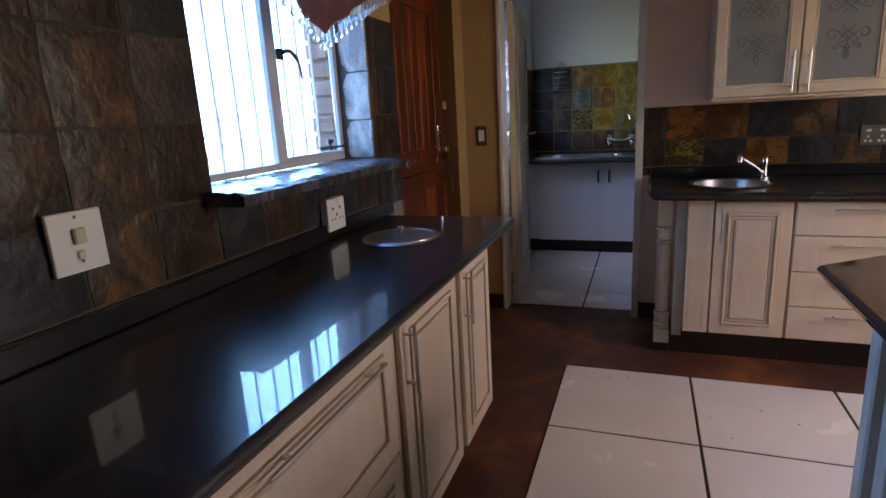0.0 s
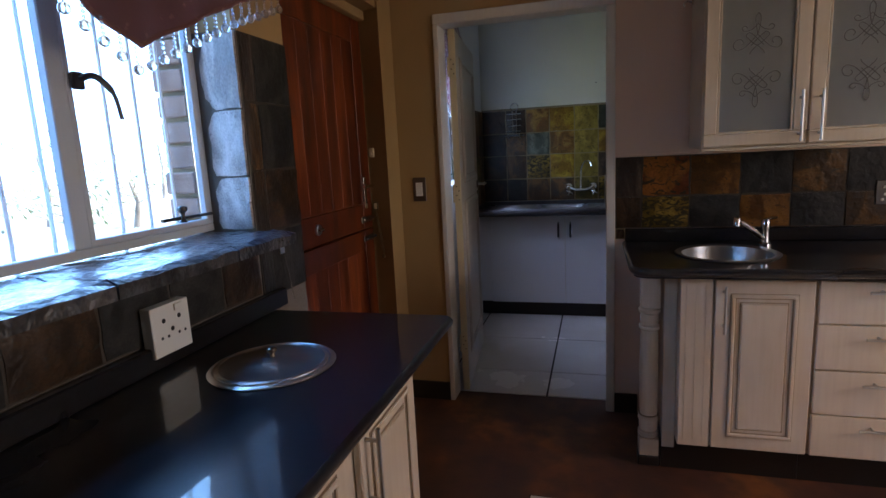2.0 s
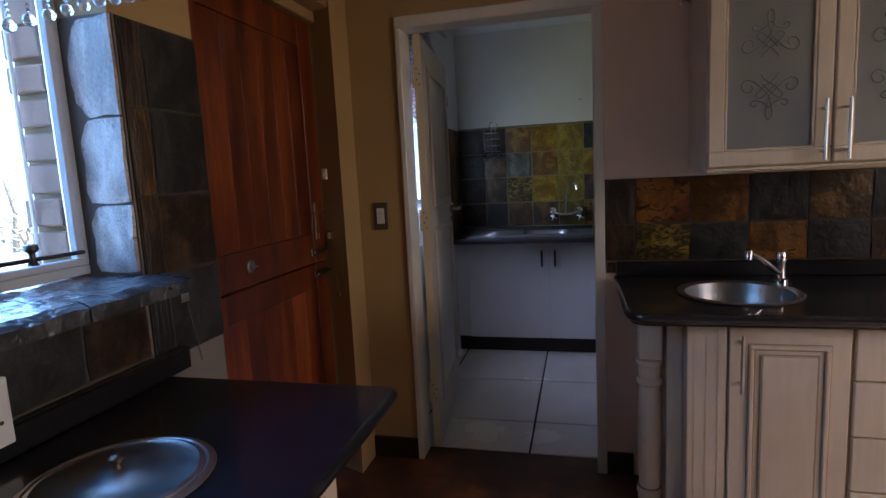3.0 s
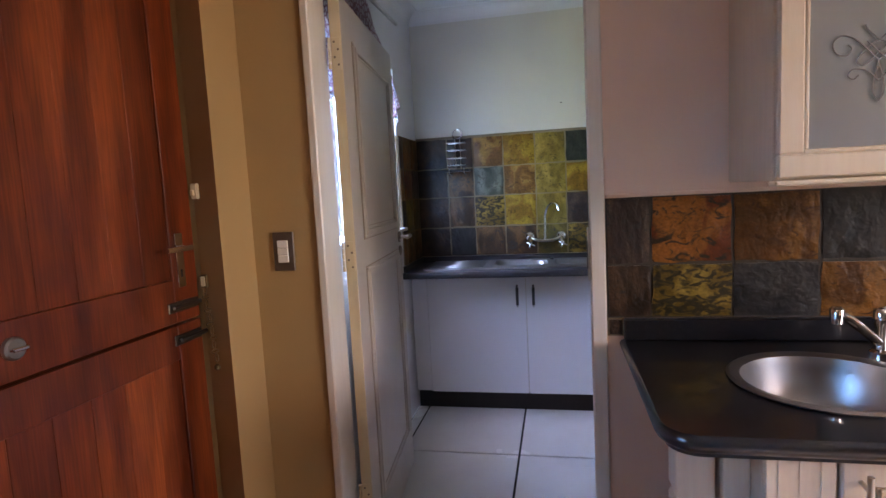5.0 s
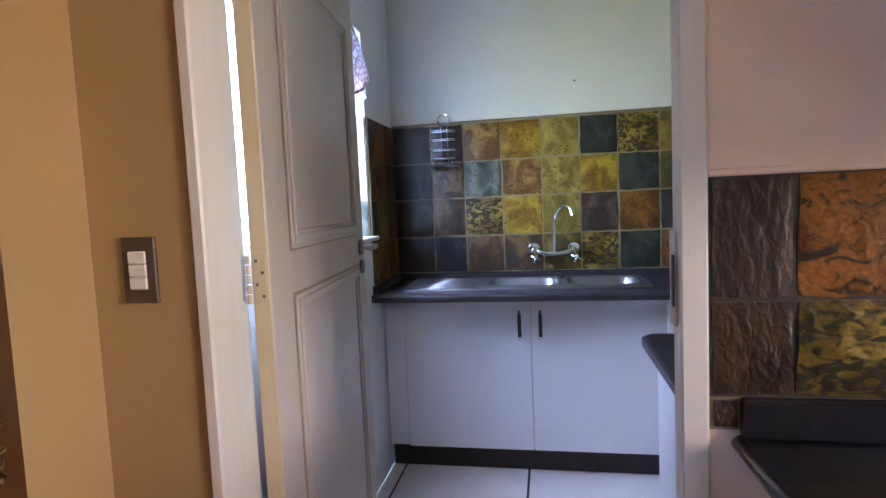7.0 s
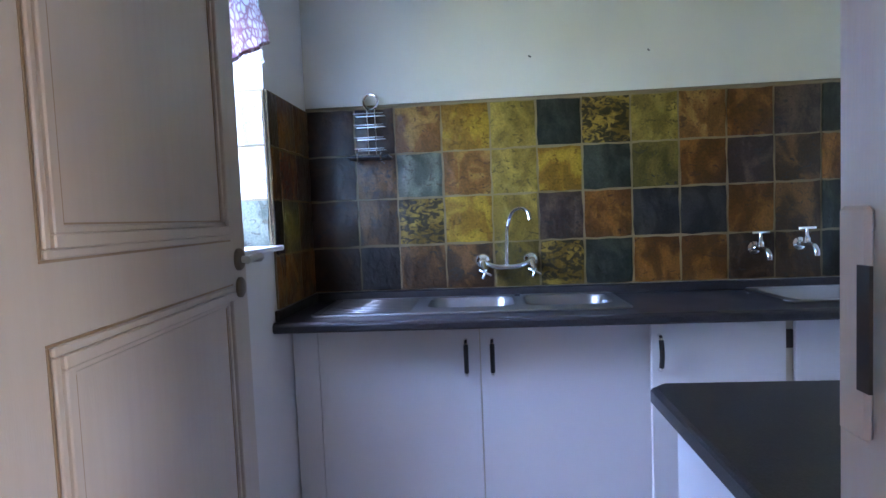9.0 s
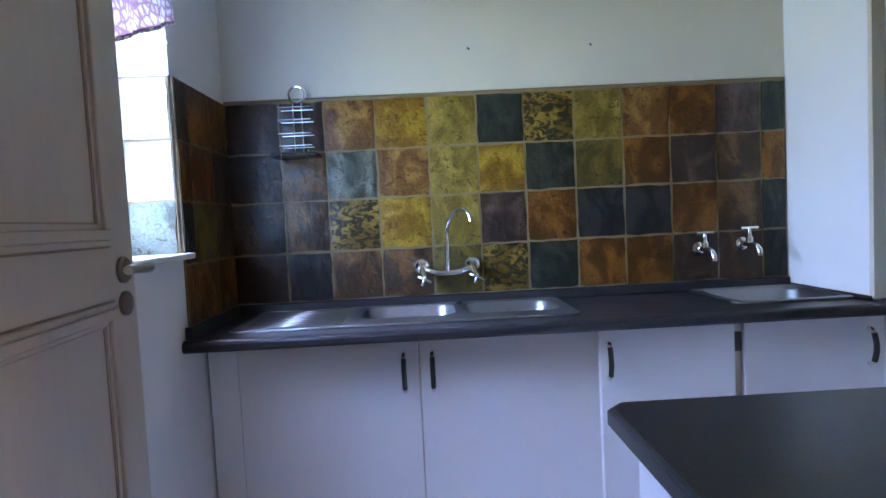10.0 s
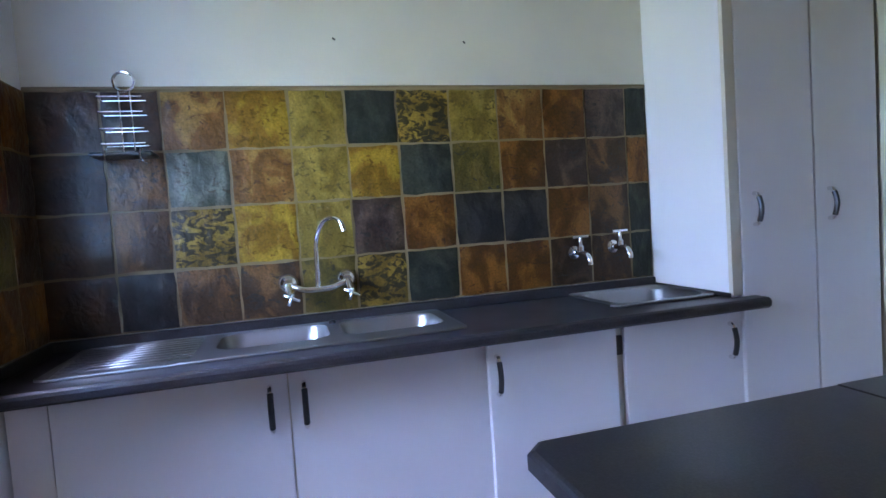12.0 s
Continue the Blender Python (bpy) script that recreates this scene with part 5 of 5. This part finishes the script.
for k, (x, y, h, s) in enumerate(((-14.5, 16.0, 2.6, 1.6), (-20.0, 26.5, 4.0, 2.4), (-11.0, 15.5, 1.5, 1.2), (-13.0, 8.0, 2.4, 1.6), (-8.4, 11.4, 1.1, 0.9))):
    garden_tree(x, y, h, s, k + 3)


# ---- slate tiles and floor tiles, piece by piece ----
def slate_mesh(seed):
    """A riven tile of unit width and height, standing in x and z, its face towards -y."""
    rng = random.Random(seed)
    bm = bmesh.new()
    n = 5
    g = []
    for i in range(n):
        row = []
        for j in range(n):
            x, z = -0.5 + i / (n - 1), -0.5 + j / (n - 1)
            rim = i in (0, n - 1) or j in (0, n - 1)
            if rim:
                x += rng.uniform(-0.018, 0.012) * (1 if i == 0 else -1 if i == n - 1 else 0)
                z += rng.uniform(-0.018, 0.012) * (1 if j == 0 else -1 if j == n - 1 else 0)
            row.append(bm.verts.new((x, (0.0025 if rim else -0.0012) - rng.uniform(0, 0.0034), z)))
        g.append(row)
    for i in range(n - 1):
        for j in range(n - 1):
            bm.faces.new((g[i][j], g[i + 1][j], g[i + 1][j + 1], g[i][j + 1]))
    edge = [g[i][0] for i in range(n)] + [g[n - 1][j] for j in range(1, n)] + [g[i][n - 1] for i in range(n - 2, -1, -1)] + [g[0][j] for j in range(n - 2, 0, -1)]
    back = [bm.verts.new((v.co.x, 0.009, v.co.z)) for v in edge]
    for i in range(len(edge)):
        bm.faces.new((edge[i], edge[(i + 1) % len(edge)], back[(i + 1) % len(edge)], back[i]))
    return mesh_of("slate_tile", bm, SLATE["B"], True)


SLATES = [slate_mesh(k) for k in range(9)]
pick = random.Random(11)


def lay_slate(parent, m, w, h, kind, gap=0.009):
    ob = new("slate_tile", pick.choice(SLATES))
    ob.material_slots[0].link = "OBJECT"
    ob.material_slots[0].material = SLATE[kind]
    ob.parent = parent
    flip = pick.choice((0, 180))
    ob.matrix_basis = m @ pose(0, 0, 0, 0, flip, 0) @ Matrix.Diagonal((w - gap, 1, h - gap, 1))


def slate_field(name, facing, plane, us, zs, letters, label, bed=0.006, grout=None):
    """A tiled field: us, zs are the joints; facing '-y' or '+x'; letters row by row from the top."""
    if facing == "-y":
        bm = box(us[0], us[-1], plane - 0.001, plane + bed, zs[-1], zs[0])
        turn = pose(0, 0, 0)
    else:
        bm = box(plane - bed, plane + 0.001, us[0], us[-1], zs[-1], zs[0])
        turn = pose(0, 0, 0, 0, 0, 90)
    field = structure(name, bm, grout or GROUT, label, "wall tiles")
    for j in range(len(zs) - 1):
        for i in range(len(us) - 1):
            u, z = (us[i] + us[i + 1]) / 2, (zs[j] + zs[j + 1]) / 2
            place = (u, plane - 0.004, z) if facing == "-y" else (plane + 0.004, u, z)
            row = letters[j]
            lay_slate(field, Matrix.Translation(place) @ turn @ pose(0, 0, 0, 0, pick.uniform(-0.4, 0.4), 0), us[i + 1] - us[i], zs[j] - zs[j + 1], row[i % len(row)])


SX = [SL + 0.004, -0.332, -0.162, 0.031, 0.230, 0.418, 0.599, 0.793, 0.980, 1.164, 1.344, 1.521, 1.618]
SZS = [1.690, 1.498, 1.313, 1.117, 0.929]
# The two left columns get darker slates, partly for the shade in that corner.
slate_field("trim_slate_north", "-y", SB - 0.007, SX, SZS, ("KKTYOGMOTRPG", "KBETOYGVRPBR", "KBMYOPRCCRBG", "KCBBVMGRRKBG"), "multicoloured riven slate wall tiles")
structure("trim_slate_cap", box(SL + 0.004, 1.62, SB - 0.012, SB - 0.001, 1.690, 1.703, 0.003), GROUT, "rough grout edge above the slate tiles", "trim")
slate_field("trim_slate_west_scullery", "+x", SL + 0.007, [8.29, 8.375, 8.55, 8.714], SZS, ("KRR", "RHP", "CVB", "RRR"), "rust and brown riven slate wall tiles")
reveal = structure("trim_slate_reveal", box(SL - 0.165, SL, WY1 - 0.006, WY1 - 0.0005, 1.14, 1.69), GROUT, "slate lined window reveal, coloured pale for the window glare", "wall tiles")
# Slates picked pale: the window's glare is put into their colour.
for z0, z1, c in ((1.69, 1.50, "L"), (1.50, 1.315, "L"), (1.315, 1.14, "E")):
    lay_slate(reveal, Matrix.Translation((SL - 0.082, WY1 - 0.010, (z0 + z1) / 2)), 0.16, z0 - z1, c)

NX = [0.491, 0.611, 0.822, 1.036, 1.245, 1.455, 1.665, 1.875, 2.085, 2.295]
slate_field("trim_slate_kitchen", "-y", BW - 0.007, NX, [1.305, 1.116, 0.963], ("PHRCBCRKB", "KMCRCBKRC"), "rust, ochre and charcoal riven slate wall tiles", grout=GROUT_DARK)
stub = structure("trim_slate_stub", box(0.491, 0.534, BW - 0.008, BW - 0.001, 0.91, 0.962), GROUT, "cut slate strip beside the worktop", "wall tiles")
lay_slate(stub, Matrix.Translation((0.5125, BW - 0.011, 0.936)), 0.043, 0.052, "K")
structure("trim_slate_cap", box(0.491, 2.295, BW - 0.012, BW - 0.001, 1.305, 1.317, 0.003), WALL_PINK, "rough plaster edge above the slate tiles", "trim")

ZW = [1.755, 1.552, 1.345, 1.147, 0.959]
ys = [2.42 + 0.2035 * k for k in range(11)]
slate_field("trim_slate_window_wall", "+x", LW - 0.007, ys, ZW, ("BKRKPKKBKC", "KRBKBKCKBP", "PKBCKCBKBK", "KCKBKPKCBK"), "dark brown and charcoal riven slate wall tiles", grout=GROUT_DARK)
slate_field("trim_slate_under_sill", "+x", LW - 0.007, [4.455, 4.66, 4.865, 5.07, 5.275, 5.455], [1.121, 0.959], ("CKCCK",), "dark riven slate wall tiles below the sill", grout=GROUT_DARK)
slate_field("trim_slate_by_door", "+x", LW - 0.007, [5.470, 5.535, 5.734], [1.755, 1.552, 1.345, 1.147, 0.935], ("PC", "BC", "KK", "CC"), "charcoal and brown riven slate wall tiles", grout=GROUT_DARK)
reveal = structure("trim_slate_reveal", box(-0.752, LW - 0.002, WIN1 + 0.0005, WIN1 + 0.006, 1.16, 1.755), MORTAR, "pale grey slate lined window reveal, brightened for the skylight on it", "wall tiles")
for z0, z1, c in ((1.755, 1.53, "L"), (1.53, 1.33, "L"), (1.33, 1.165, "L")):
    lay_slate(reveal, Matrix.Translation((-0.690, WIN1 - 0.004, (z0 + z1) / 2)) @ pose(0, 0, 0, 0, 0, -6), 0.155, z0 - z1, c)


def floor_piece(w, d):
    bm = box(-w / 2, w / 2, -d / 2, d / 2, -0.004, 0.004, 0.0015)
    return mesh_of("floor_tile", bm, WHITE_TILE)


FULL = floor_piece(0.594, 0.594)


def lay_floor(parent, xs, ys, z):
    for xa, xb in zip(xs, xs[1:]):
        for ya, yb in zip(ys, ys[1:]):
            w, d = xb - xa, yb - ya
            ob = new("floor_tile", FULL if abs(w - 0.605) < 0.001 and abs(d - 0.605) < 0.001 else floor_piece(w - 0.011, d - 0.011))
            ob.parent = parent
            ob.matrix_basis = Matrix.Translation(((xa + xb) / 2, (ya + yb) / 2, z))


lay_floor(floor_tiled, [0.14 + 0.605 * k for k in range(6)], [5.99 - 0.605 * k for k in range(8, -1, -1)], 0.002)
lay_floor(floor_scullery, [SL, -0.473, 0.132, 0.737, 1.342, 1.947, SR], [SF + 0.014, 7.249, 7.854, 8.459, SB], -0.001)

# crumbs of dirt on the white tiles
rng = random.Random(21)
bm = bmesh.new()
for k in range(16):
    bmesh.ops.create_icosphere(bm, subdivisions=1, radius=rng.uniform(0.0025, 0.0055), matrix=pose(rng.uniform(0.25, 1.25), rng.uniform(5.45, 5.92), 0.0075) @ Matrix.Diagonal((1.0, rng.uniform(0.5, 1.3), 0.4, 1.0)))
crumbs = new("crumbs", mesh_of("crumbs", bm, BARK))
tagged(crumbs, "dark crumbs of dirt on the white floor tiles", "crumbs", kind="stuff")
